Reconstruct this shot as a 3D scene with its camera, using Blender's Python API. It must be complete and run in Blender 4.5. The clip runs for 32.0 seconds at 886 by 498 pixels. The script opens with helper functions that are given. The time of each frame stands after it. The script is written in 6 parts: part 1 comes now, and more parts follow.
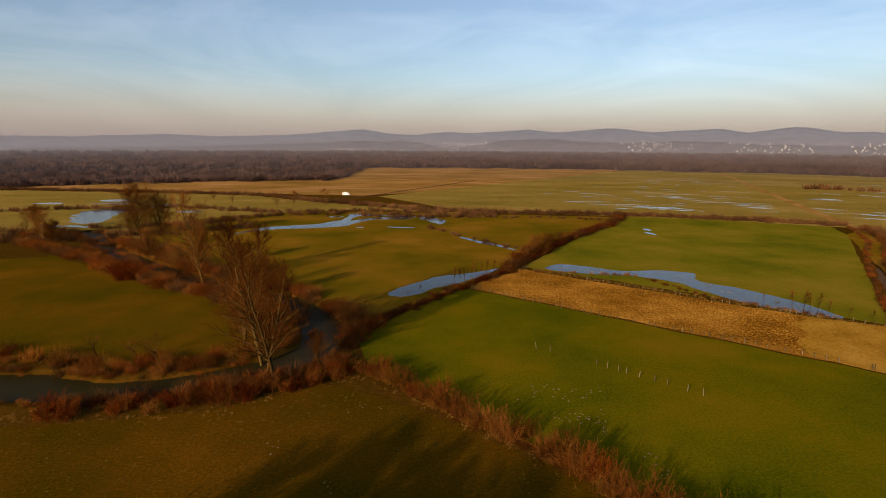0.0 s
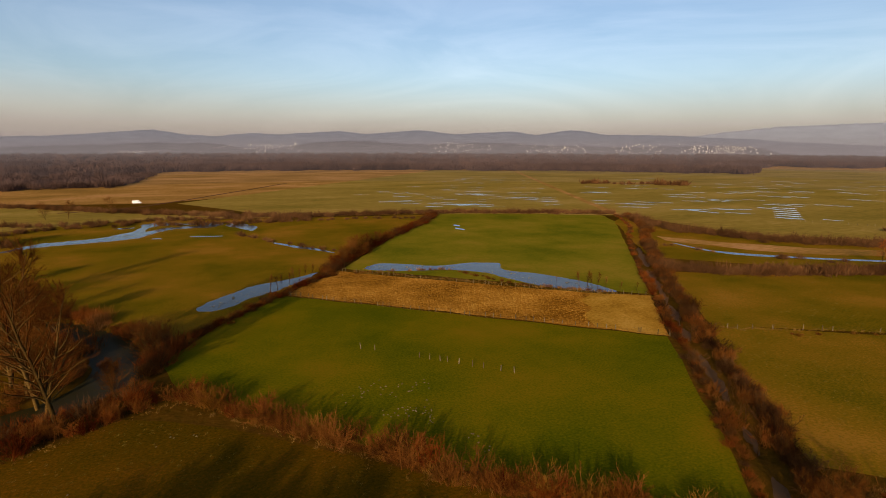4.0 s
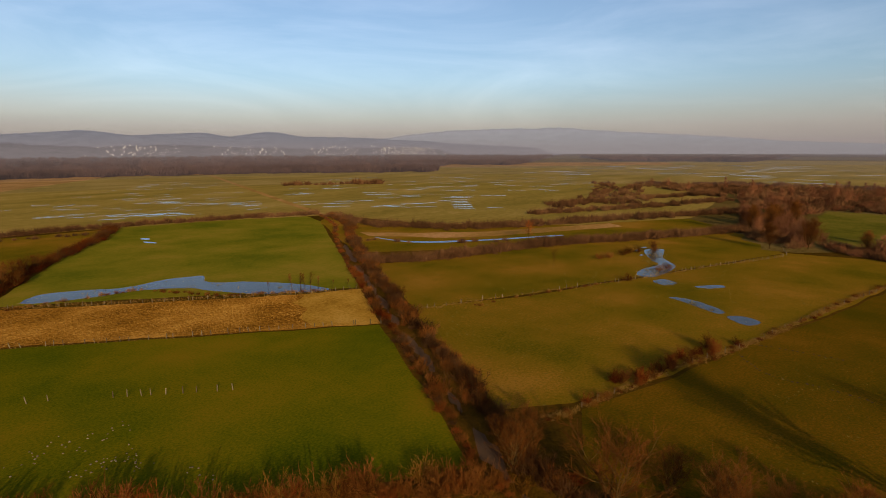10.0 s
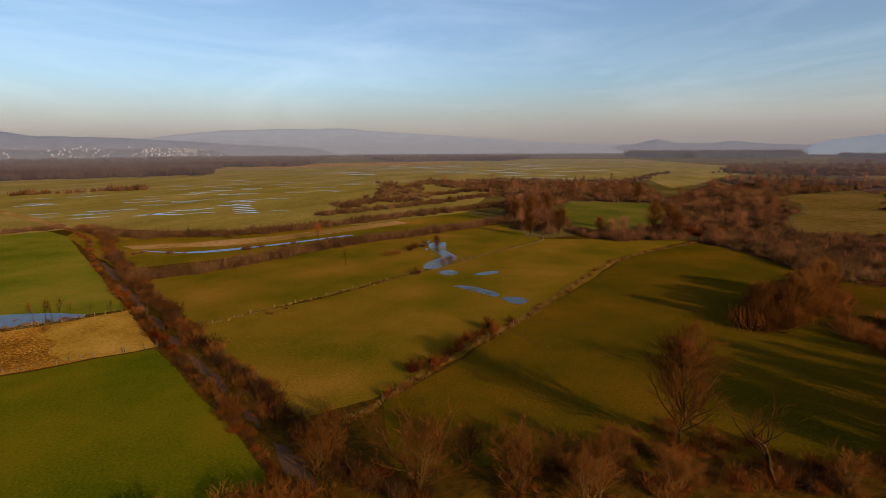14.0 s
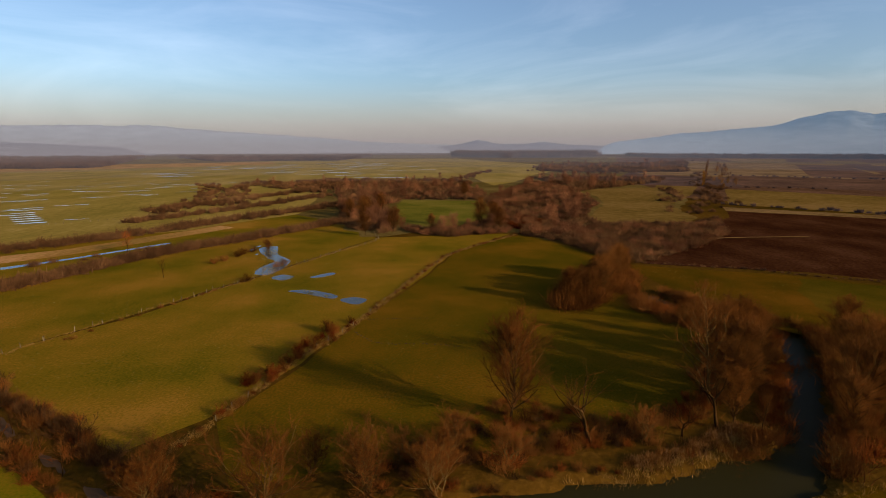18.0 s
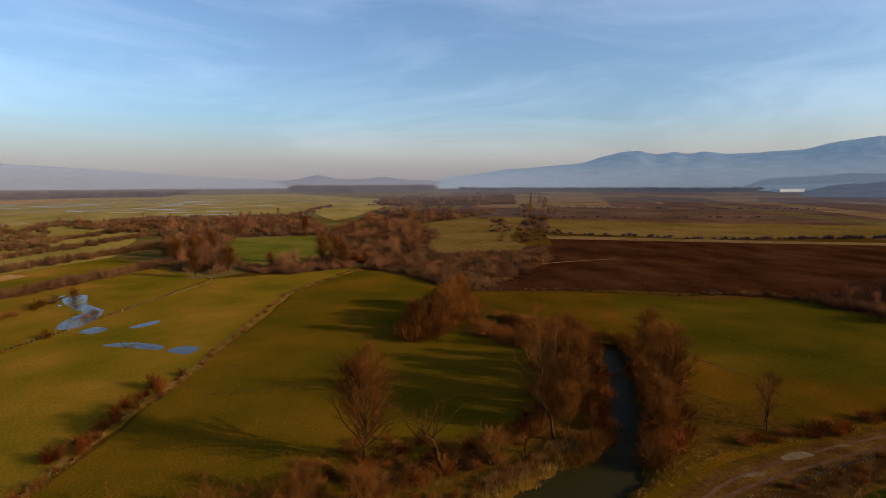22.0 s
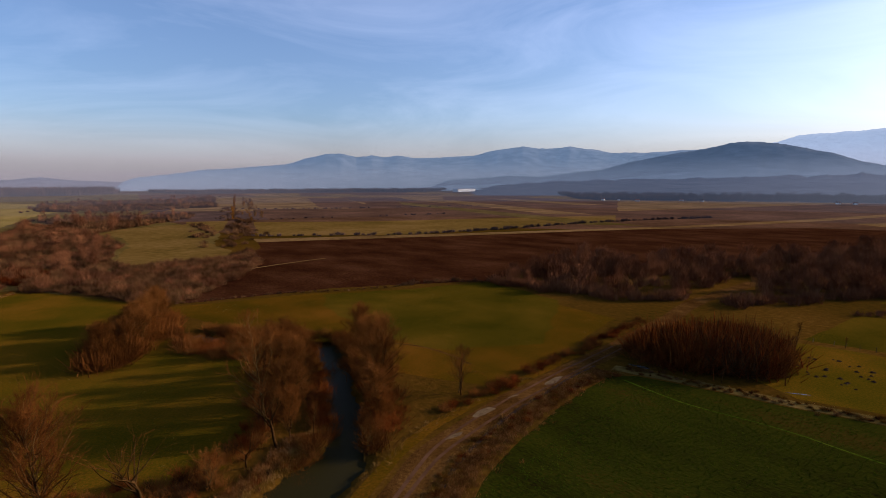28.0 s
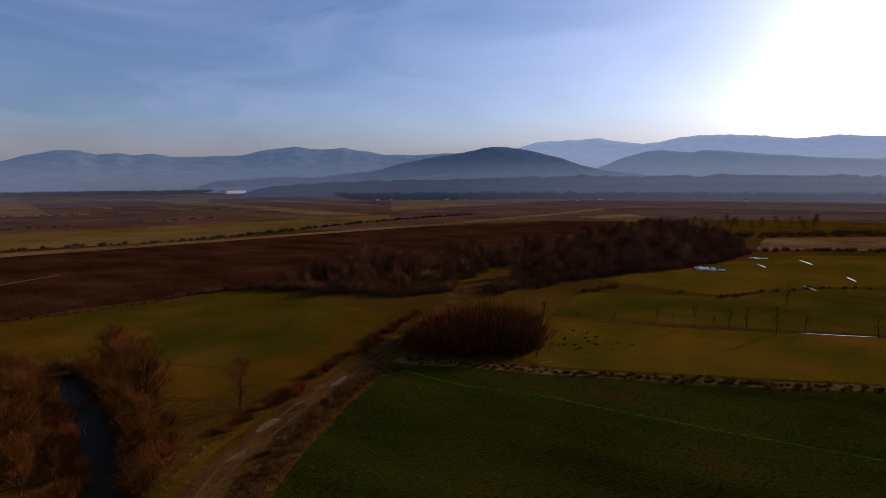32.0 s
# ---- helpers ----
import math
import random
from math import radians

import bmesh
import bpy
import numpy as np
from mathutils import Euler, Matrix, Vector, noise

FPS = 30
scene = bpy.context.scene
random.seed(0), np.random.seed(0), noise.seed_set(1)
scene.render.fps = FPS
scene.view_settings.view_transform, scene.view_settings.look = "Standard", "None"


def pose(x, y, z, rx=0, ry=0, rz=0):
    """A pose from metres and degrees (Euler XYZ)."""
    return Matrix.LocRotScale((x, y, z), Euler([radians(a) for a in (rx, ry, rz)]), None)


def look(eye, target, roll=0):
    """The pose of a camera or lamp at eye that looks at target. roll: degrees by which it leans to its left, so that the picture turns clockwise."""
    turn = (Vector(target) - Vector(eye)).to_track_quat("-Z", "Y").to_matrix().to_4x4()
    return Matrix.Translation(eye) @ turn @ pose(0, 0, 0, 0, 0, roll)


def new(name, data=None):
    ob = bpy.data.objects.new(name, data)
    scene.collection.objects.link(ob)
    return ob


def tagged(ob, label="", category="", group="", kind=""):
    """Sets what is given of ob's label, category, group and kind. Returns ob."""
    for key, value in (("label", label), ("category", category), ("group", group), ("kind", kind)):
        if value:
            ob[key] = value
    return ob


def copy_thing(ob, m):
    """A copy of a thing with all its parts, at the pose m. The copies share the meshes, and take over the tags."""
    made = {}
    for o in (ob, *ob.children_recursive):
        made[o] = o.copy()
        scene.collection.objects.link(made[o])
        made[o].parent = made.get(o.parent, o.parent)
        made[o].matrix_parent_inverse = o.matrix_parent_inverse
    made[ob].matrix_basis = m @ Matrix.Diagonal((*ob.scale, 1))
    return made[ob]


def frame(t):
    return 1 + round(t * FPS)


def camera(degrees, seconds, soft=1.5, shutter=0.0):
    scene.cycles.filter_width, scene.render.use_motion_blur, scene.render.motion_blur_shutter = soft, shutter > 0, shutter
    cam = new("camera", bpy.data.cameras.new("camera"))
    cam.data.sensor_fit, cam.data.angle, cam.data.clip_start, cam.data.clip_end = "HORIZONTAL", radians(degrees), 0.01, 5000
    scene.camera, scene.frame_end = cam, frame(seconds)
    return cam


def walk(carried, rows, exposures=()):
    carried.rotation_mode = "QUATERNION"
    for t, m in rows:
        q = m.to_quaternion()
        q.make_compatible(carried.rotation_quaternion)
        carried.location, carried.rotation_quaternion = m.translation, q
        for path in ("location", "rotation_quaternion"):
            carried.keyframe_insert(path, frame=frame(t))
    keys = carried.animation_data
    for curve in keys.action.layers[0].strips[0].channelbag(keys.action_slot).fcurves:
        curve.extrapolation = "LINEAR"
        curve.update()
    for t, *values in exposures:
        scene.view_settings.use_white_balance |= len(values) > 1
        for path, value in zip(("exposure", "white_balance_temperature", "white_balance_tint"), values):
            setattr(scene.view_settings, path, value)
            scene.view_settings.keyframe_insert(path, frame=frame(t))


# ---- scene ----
# ---- the camera and its turn, on one spot 40 m over the meadows ----
cam = camera(78.4, 32.0, soft=0.6)
TURN = [
    (0.0, 79.07, -0.30, 0.00),
    (0.5, 79.10, -0.26, -2.21),
    (1.0, 79.13, -0.23, -4.65),
    (1.5, 79.16, -0.17, -7.20),
    (2.0, 79.19, -0.16, -9.68),
    (2.5, 79.24, -0.16, -12.13),
    (3.0, 79.26, -0.16, -14.66),
    (3.5, 79.27, -0.17, -17.10),
    (5.5, 79.37, -0.09, -26.46),
    (6.0, 79.37, -0.08, -29.32),
    (6.5, 79.39, -0.04, -32.09),
    (7.0, 79.39, 0.01, -34.79),
    (7.5, 79.36, 0.05, -37.46),
    (8.0, 79.40, 0.08, -40.12),
    (8.5, 79.42, 0.08, -42.72),
    (9.0, 79.44, 0.10, -45.24),
    (9.5, 79.44, 0.10, -47.54),
    (10.0, 79.49, 0.14, -49.90),
    (10.5, 79.50, 0.18, -52.68),
    (11.0, 79.51, 0.21, -55.64),
    (11.5, 79.51, 0.23, -58.69),
    (12.0, 79.51, 0.26, -61.55),
    (12.5, 79.51, 0.28, -64.28),
    (13.0, 79.52, 0.30, -66.86),
    (13.5, 79.49, 0.31, -69.52),
    (14.0, 79.48, 0.30, -72.11),
    (14.5, 79.51, 0.28, -74.69),
    (15.0, 79.47, 0.25, -77.25),
    (15.5, 79.43, 0.25, -79.72),
    (17.5, 79.39, 0.11, -87.30),
    (18.0, 79.40, 0.09, -89.55),
    (18.5, 79.39, 0.08, -91.52),
    (19.0, 79.82, 0.07, -93.18),
    (19.5, 80.94, 0.08, -94.61),
    (20.0, 82.14, 0.07, -96.23),
    (20.5, 82.98, 0.09, -98.45),
    (21.0, 82.98, 0.11, -101.11),
    (21.5, 82.97, 0.13, -103.54),
    (22.0, 82.96, 0.16, -106.10),
    (22.5, 82.97, 0.18, -108.64),
    (23.0, 82.94, 0.19, -111.22),
    (23.5, 82.94, 0.18, -113.84),
    (24.0, 82.93, 0.16, -116.41),
    (24.5, 82.93, 0.14, -118.86),
    (25.0, 82.92, 0.14, -121.30),
    (25.5, 82.91, 0.15, -123.95),
    (27.5, 82.95, 0.18, -133.20),
    (28.0, 83.00, 0.19, -136.19),
    (28.5, 83.00, 0.19, -139.21),
    (29.0, 82.97, 0.20, -142.17),
    (29.5, 83.00, 0.21, -144.95),
    (30.0, 82.99, 0.25, -147.97),
    (30.5, 82.97, 0.29, -150.85),
    (31.0, 82.97, 0.33, -153.89),
    (31.5, 83.00, 0.36, -156.81),
    (32.0, 82.98, 0.38, -159.42),
]
EXPOSURES = [(0.0, 0.60, 7500, 15), (8.0, 0.43, 7100, 13), (13.0, 0.46, 6800, 12), (19.0, 0.6, 6500, 11), (24.0, 0.68, 6050, 9), (28.0, 0.62, 5900, 19), (30.0, 0.30, 5800, 21), (32.0, -0.10, 5650, 23)]
walk(cam, [(t, pose(0, 0, 40.0, rx, ry, rz)) for t, rx, ry, rz in TURN], EXPOSURES)

# ---- sky and sun ----
SUN_AZ, SUN_EL = 213.0, 16.5          # degrees clockwise from +y, and above the horizon
world = bpy.data.worlds.new("sky")
scene.world = world
world.use_nodes = True
wn, wl = world.node_tree.nodes, world.node_tree.links
wn.clear()


def wnode(kind, **sets):
    n = wn.new(kind)
    for key, value in sets.items():
        setattr(n, key, value)
    return n


w_out = wnode("ShaderNodeOutputWorld")
w_bg = wnode("ShaderNodeBackground")
w_sky = wnode("ShaderNodeTexSky", sky_type="NISHITA", sun_disc=False, sun_elevation=radians(SUN_EL), sun_rotation=radians(SUN_AZ),
              altitude=150.0, air_density=1.0, dust_density=2.1, ozone_density=3.0)
w_co = wnode("ShaderNodeTexCoord")
w_sep = wnode("ShaderNodeSeparateXYZ")
wl.new(w_co.outputs["Generated"], w_sep.inputs[0])
# thin cirrus: long level wisps, patchy and faint
w_map = wnode("ShaderNodeMapping")
w_map.inputs["Rotation"].default_value = (radians(7), radians(-5), radians(35))
w_map.inputs["Scale"].default_value = (1.5, 1.5, 7.0)
wl.new(w_co.outputs["Generated"], w_map.inputs[0])
w_n1 = wnode("ShaderNodeTexNoise")
w_n1.inputs["Scale"].default_value = 1.25
w_n1.inputs["Detail"].default_value = 8
w_n1.inputs["Roughness"].default_value = 0.58
w_n1.inputs["Distortion"].default_value = 1.1
wl.new(w_map.outputs[0], w_n1.inputs["Vector"])
w_r1 = wnode("ShaderNodeMapRange")
w_r1.inputs[1].default_value, w_r1.inputs[2].default_value, w_r1.inputs[3].default_value, w_r1.inputs[4].default_value = 0.42, 0.76, 0.08, 0.62
wl.new(w_n1.outputs["Fac"], w_r1.inputs[0])
w_mix = wnode("ShaderNodeMixRGB", blend_type="MIX")
wl.new(w_r1.outputs[0], w_mix.inputs[0])
w_tint = wnode("ShaderNodeMixRGB", blend_type="MULTIPLY")
w_tint.inputs[0].default_value = 1.0
w_tint.inputs[2].default_value = (1.20, 1.24, 1.30, 1)
wl.new(w_sky.outputs[0], w_tint.inputs[1])
wl.new(w_tint.outputs[0], w_mix.inputs[1])
w_cl = wnode("ShaderNodeMixRGB", blend_type="ADD")
w_cl.inputs[0].default_value = 1.0
w_cl.inputs[2].default_value = (2.2, 2.1, 2.1, 1)
wl.new(w_tint.outputs[0], w_cl.inputs[1])
wl.new(w_cl.outputs[0], w_mix.inputs[2])
# pale warm haze along the whole horizon
w_hz = wnode("ShaderNodeMapRange")
w_hz.interpolation_type = "SMOOTHSTEP"
w_hz.inputs[1].default_value, w_hz.inputs[2].default_value, w_hz.inputs[3].default_value, w_hz.inputs[4].default_value = 0.0, 0.125, 0.74, 0.0
wl.new(w_sep.outputs["Z"], w_hz.inputs[0])
w_mh = wnode("ShaderNodeMixRGB", blend_type="MIX")
w_mh.inputs[2].default_value = (3.95, 3.4, 3.25, 1)
wl.new(w_hz.outputs[0], w_mh.inputs[0])
wl.new(w_mix.outputs[0], w_mh.inputs[1])
wl.new(w_mh.outputs[0], w_bg.inputs["Color"])
w_bg.inputs["Strength"].default_value = 0.085
wl.new(w_bg.outputs[0], w_out.inputs["Surface"])

sun_lamp = new("sun", bpy.data.lights.new("sun", "SUN"))
sun_lamp.data.energy, sun_lamp.data.angle, sun_lamp.data.color = 4.4, radians(0.6), (1.0, 0.80, 0.56)
sa, se = radians(SUN_AZ), radians(SUN_EL)
sun_dir = Vector((math.sin(sa) * math.cos(se), math.cos(sa) * math.cos(se), math.sin(se)))
sun_lamp.matrix_world = look(sun_dir * 100, (0, 0, 0))


# ---- materials ----
def mat(name, ramp, scale=0.3, scale2=4.0, fine=0.45, rough=0.9, bump=0.0, bump_scale=6.0, stretch=(1, 1, 1), turn=0.0, spec=0.0, island=0.0, rand=0.0, metal=0.0):
    """A surface of up to four colours mixed by noise at two scales, with fine relief."""
    m = bpy.data.materials.new(name)
    m.use_nodes = True
    n, l = m.node_tree.nodes, m.node_tree.links
    b = n["Principled BSDF"]
    b.inputs["Roughness"].default_value = rough
    b.inputs["Specular IOR Level"].default_value = spec
    b.inputs["Metallic"].default_value = metal
    co = n.new("ShaderNodeTexCoord")
    mp = n.new("ShaderNodeMapping")
    mp.inputs["Scale"].default_value = stretch
    mp.inputs["Rotation"].default_value = (0, 0, radians(turn))
    l.new(co.outputs["Object"], mp.inputs[0])
    n1, n2 = n.new("ShaderNodeTexNoise"), n.new("ShaderNodeTexNoise")
    n1.inputs["Scale"].default_value, n1.inputs["Detail"].default_value, n1.inputs["Roughness"].default_value = scale, 6, 0.6
    n2.inputs["Scale"].default_value, n2.inputs["Detail"].default_value, n2.inputs["Roughness"].default_value = scale2, 4, 0.7
    l.new(mp.outputs[0], n1.inputs["Vector"])
    l.new(mp.outputs[0], n2.inputs["Vector"])
    add = n.new("ShaderNodeMath")
    add.operation = "MULTIPLY_ADD"
    add.inputs[1].default_value = fine
    l.new(n2.outputs["Fac"], add.inputs[0])
    sc = n.new("ShaderNodeMath")
    sc.operation = "MULTIPLY"
    sc.inputs[1].default_value = 1.0 - fine
    l.new(n1.outputs["Fac"], sc.inputs[0])
    l.new(sc.outputs[0], add.inputs[2])
    fac = add.outputs[0]
    if rand or island:
        if rand:
            src = n.new("ShaderNodeObjectInfo").outputs["Random"]
        else:
            src = n.new("ShaderNodeNewGeometry").outputs["Random Per Island"]
        ad2 = n.new("ShaderNodeMath")
        ad2.operation = "MULTIPLY_ADD"
        ad2.inputs[1].default_value = rand or island
        l.new(src, ad2.inputs[0])
        l.new(fac, ad2.inputs[2])
        ad3 = n.new("ShaderNodeMath")
        ad3.operation = "SUBTRACT"
        ad3.inputs[1].default_value = (rand or island) * 0.5
        l.new(ad2.outputs[0], ad3.inputs[0])
        fac = ad3.outputs[0]
    cr = n.new("ShaderNodeValToRGB")
    stops = np.linspace(0.39, 0.61, len(ramp))
    while len(cr.color_ramp.elements) < len(ramp):
        cr.color_ramp.elements.new(0.5)
    for e, p, c in zip(cr.color_ramp.elements, stops, ramp):
        e.position, e.color = float(p), (*c, 1)
    l.new(fac, cr.inputs[0])
    l.new(cr.outputs[0], b.inputs["Base Color"])
    if bump:
        n3 = n.new("ShaderNodeTexNoise")
        n3.inputs["Scale"].default_value, n3.inputs["Detail"].default_value = bump_scale, 5
        l.new(mp.outputs[0], n3.inputs["Vector"])
        bp = n.new("ShaderNodeBump")
        bp.inputs["Strength"].default_value, bp.inputs["Distance"].default_value = 1.0, bump
        l.new(n3.outputs["Fac"], bp.inputs["Height"])
        l.new(bp.outputs[0], b.inputs["Normal"])
    return m


M_GRASS = mat("lush_grass", [(0.041, 0.051, 0.0016), (0.071, 0.067, 0.0022), (0.102, 0.078, 0.0027), (0.142, 0.085, 0.0049)], 0.03, 2.4, fine=0.43, bump=0.045, bump_scale=1.6)
M_CROP = mat("winter_crop", [(0.010, 0.007, 0.0015), (0.015, 0.016, 0.0013), (0.022, 0.024, 0.0017), (0.037, 0.018, 0.0029)], 0.05, 2.2, fine=0.5, bump=0.14, bump_scale=2.4, stretch=(0.5, 1.4, 1), turn=25)
M_OLIVE = mat("winter_meadow", [(0.068, 0.053, 0.0027), (0.108, 0.069, 0.0042), (0.150, 0.078, 0.0062), (0.211, 0.100, 0.0124)], 0.03, 2.0, fine=0.43, bump=0.045, bump_scale=1.5)
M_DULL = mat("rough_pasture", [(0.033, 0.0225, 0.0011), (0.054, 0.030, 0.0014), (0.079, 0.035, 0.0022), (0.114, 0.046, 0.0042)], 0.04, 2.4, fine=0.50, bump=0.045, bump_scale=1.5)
M_PASTURE = mat("grazed_pasture", [(0.042, 0.0325, 0.0014), (0.064, 0.0405, 0.0020), (0.092, 0.046, 0.0027), (0.129, 0.058, 0.0050)], 0.04, 2.4, fine=0.50, bump=0.045, bump_scale=1.5)
M_GOLD = mat("bleached_meadow", [(0.147, 0.082, 0.0177), (0.221, 0.113, 0.0263), (0.280, 0.141, 0.0381), (0.367, 0.184, 0.0732)], 0.012, 0.3, stretch=(1, 2.2, 1), turn=-20)
M_FALLOW = mat("fallow_stubble", [(0.103, 0.039, 0.0044), (0.193, 0.079, 0.0087), (0.290, 0.125, 0.0161), (0.414, 0.197, 0.0330)], 0.06, 1.1, bump=0.35, bump_scale=1.4)
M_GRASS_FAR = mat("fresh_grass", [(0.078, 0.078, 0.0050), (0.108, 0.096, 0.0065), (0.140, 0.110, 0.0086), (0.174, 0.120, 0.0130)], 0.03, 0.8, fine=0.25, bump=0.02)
# paler and less saturated than winter_meadow: aerial haze painted into the colour
M_MEADOW_HAZED = mat("hazed_wet_meadow", [(0.142, 0.100, 0.0170), (0.180, 0.122, 0.0225), (0.215, 0.140, 0.0290), (0.262, 0.170, 0.0450)], 0.010, 0.15, stretch=(1, 2.5, 1), turn=-25)
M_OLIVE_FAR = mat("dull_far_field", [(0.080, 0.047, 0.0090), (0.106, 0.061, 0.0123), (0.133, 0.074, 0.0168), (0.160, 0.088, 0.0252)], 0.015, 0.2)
M_GREEN = mat("fresh_pasture", [(0.030, 0.024, 0.0012), (0.044, 0.031, 0.0017), (0.062, 0.038, 0.0025), (0.094, 0.050, 0.0045)], 0.04, 2.4, fine=0.50, bump=0.045, bump_scale=1.5)
M_CLEAR = mat("clearing_grass", [(0.062, 0.058, 0.0060), (0.086, 0.074, 0.0080), (0.112, 0.087, 0.0110), (0.145, 0.102, 0.0170)], 0.03, 0.6, fine=0.35)
M_SAND = mat("bare_tan_soil", [(0.170, 0.080, 0.0080), (0.255, 0.124, 0.0140), (0.320, 0.160, 0.0205), (0.380, 0.200, 0.0360)], 0.07, 1.3, bump=0.1)
M_PLOUGH = mat("ploughed_earth", [(0.017, 0.005, 0.0019), (0.029, 0.009, 0.0033), (0.041, 0.014, 0.0050), (0.056, 0.021, 0.0087)], 0.04, 0.9, bump=0.25, bump_scale=1.0, stretch=(0.7, 1.2, 1), turn=28)
M_STRIP = mat("pale_field_strip", [(0.080, 0.043, 0.0125), (0.122, 0.067, 0.0205), (0.158, 0.088, 0.0300), (0.205, 0.114, 0.0460)], 0.02, 0.3)
M_BROWNF = mat("brown_field", [(0.048, 0.023, 0.0110), (0.070, 0.033, 0.0155), (0.092, 0.044, 0.0215), (0.116, 0.057, 0.0300)], 0.015, 0.2)
M_SCRUBF = mat("scrub_floor", [(0.056, 0.035, 0.0080), (0.080, 0.051, 0.0115), (0.104, 0.066, 0.0160), (0.135, 0.087, 0.0250)], 0.02, 0.5, bump=0.1, bump_scale=1.0)
M_GROUND = mat("valley_ground", [(0.033, 0.019, 0.0020), (0.052, 0.026, 0.0029), (0.068, 0.031, 0.0040), (0.094, 0.045, 0.0068)], 0.012, 0.6, bump=0.15, bump_scale=1.2)
M_WOODF = mat("wood_floor", [(0.042, 0.023, 0.0146), (0.062, 0.033, 0.0207), (0.081, 0.043, 0.0280), (0.103, 0.058, 0.0402)], 0.03, 0.5)
M_DIRT = mat("dirt_track", [(0.034, 0.0145, 0.0030), (0.055, 0.0235, 0.0050), (0.076, 0.033, 0.0075), (0.108, 0.051, 0.0125)], 0.15, 2.0, bump=0.08)


def water_mat(name, colour, rough, wave=0.0, spec=0.5):
    m = bpy.data.materials.new(name)
    m.use_nodes = True
    n, l = m.node_tree.nodes, m.node_tree.links
    b = n["Principled BSDF"]
    b.inputs["Base Color"].default_value = (*colour, 1)
    b.inputs["Roughness"].default_value = rough
    b.inputs["IOR"].default_value = 1.33
    b.inputs["Specular IOR Level"].default_value = spec
    co, nz, bp = n.new("ShaderNodeTexCoord"), n.new("ShaderNodeTexNoise"), n.new("ShaderNodeBump")
    nz.inputs["Scale"].default_value, nz.inputs["Detail"].default_value = 0.8, 3
    bp.inputs["Distance"].default_value, bp.inputs["Strength"].default_value = wave, 0.5
    l.new(co.outputs["Object"], nz.inputs["Vector"])
    l.new(nz.outputs["Fac"], bp.inputs["Height"])
    if wave:
        l.new(bp.outputs[0], b.inputs["Normal"])
    return m


M_RIVER = water_mat("river_water", (0.019, 0.015, 0.004), 0.46, 0.03, 0.03)
M_FLOOD = water_mat("flood_water", (0.038, 0.034, 0.026), 0.16, 0.012, 0.24)
M_PUDDLE = water_mat("puddle_water", (0.05, 0.046, 0.038), 0.06, 0.0, 0.5)
M_MUDWATER = water_mat("muddy_water", (0.078, 0.043, 0.021), 0.72, 0.03, 0.05)


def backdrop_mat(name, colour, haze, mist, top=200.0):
    """Far slopes: wooded ground with the haze of kilometres of bright winter air painted in as emission, paler towards
    the misty valley.
    """
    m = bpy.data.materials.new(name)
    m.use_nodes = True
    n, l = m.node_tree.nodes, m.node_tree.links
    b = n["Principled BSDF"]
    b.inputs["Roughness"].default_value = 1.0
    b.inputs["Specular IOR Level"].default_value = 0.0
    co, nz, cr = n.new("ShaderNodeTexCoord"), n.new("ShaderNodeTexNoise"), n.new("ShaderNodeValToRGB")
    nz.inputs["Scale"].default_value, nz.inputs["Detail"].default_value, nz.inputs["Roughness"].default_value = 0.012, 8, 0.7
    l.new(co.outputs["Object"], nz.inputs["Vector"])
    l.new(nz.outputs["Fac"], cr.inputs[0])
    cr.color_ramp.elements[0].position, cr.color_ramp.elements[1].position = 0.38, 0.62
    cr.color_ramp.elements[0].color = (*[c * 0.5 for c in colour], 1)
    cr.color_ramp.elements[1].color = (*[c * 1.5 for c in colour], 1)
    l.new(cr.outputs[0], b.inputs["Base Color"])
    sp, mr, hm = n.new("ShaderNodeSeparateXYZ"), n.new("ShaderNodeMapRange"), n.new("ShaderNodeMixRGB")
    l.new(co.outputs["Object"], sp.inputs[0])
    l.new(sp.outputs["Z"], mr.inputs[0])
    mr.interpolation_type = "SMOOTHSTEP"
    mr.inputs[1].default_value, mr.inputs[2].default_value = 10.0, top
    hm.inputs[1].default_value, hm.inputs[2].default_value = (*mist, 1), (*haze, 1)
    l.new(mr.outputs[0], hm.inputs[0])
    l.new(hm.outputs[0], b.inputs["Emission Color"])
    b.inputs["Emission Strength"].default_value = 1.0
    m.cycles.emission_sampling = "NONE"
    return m


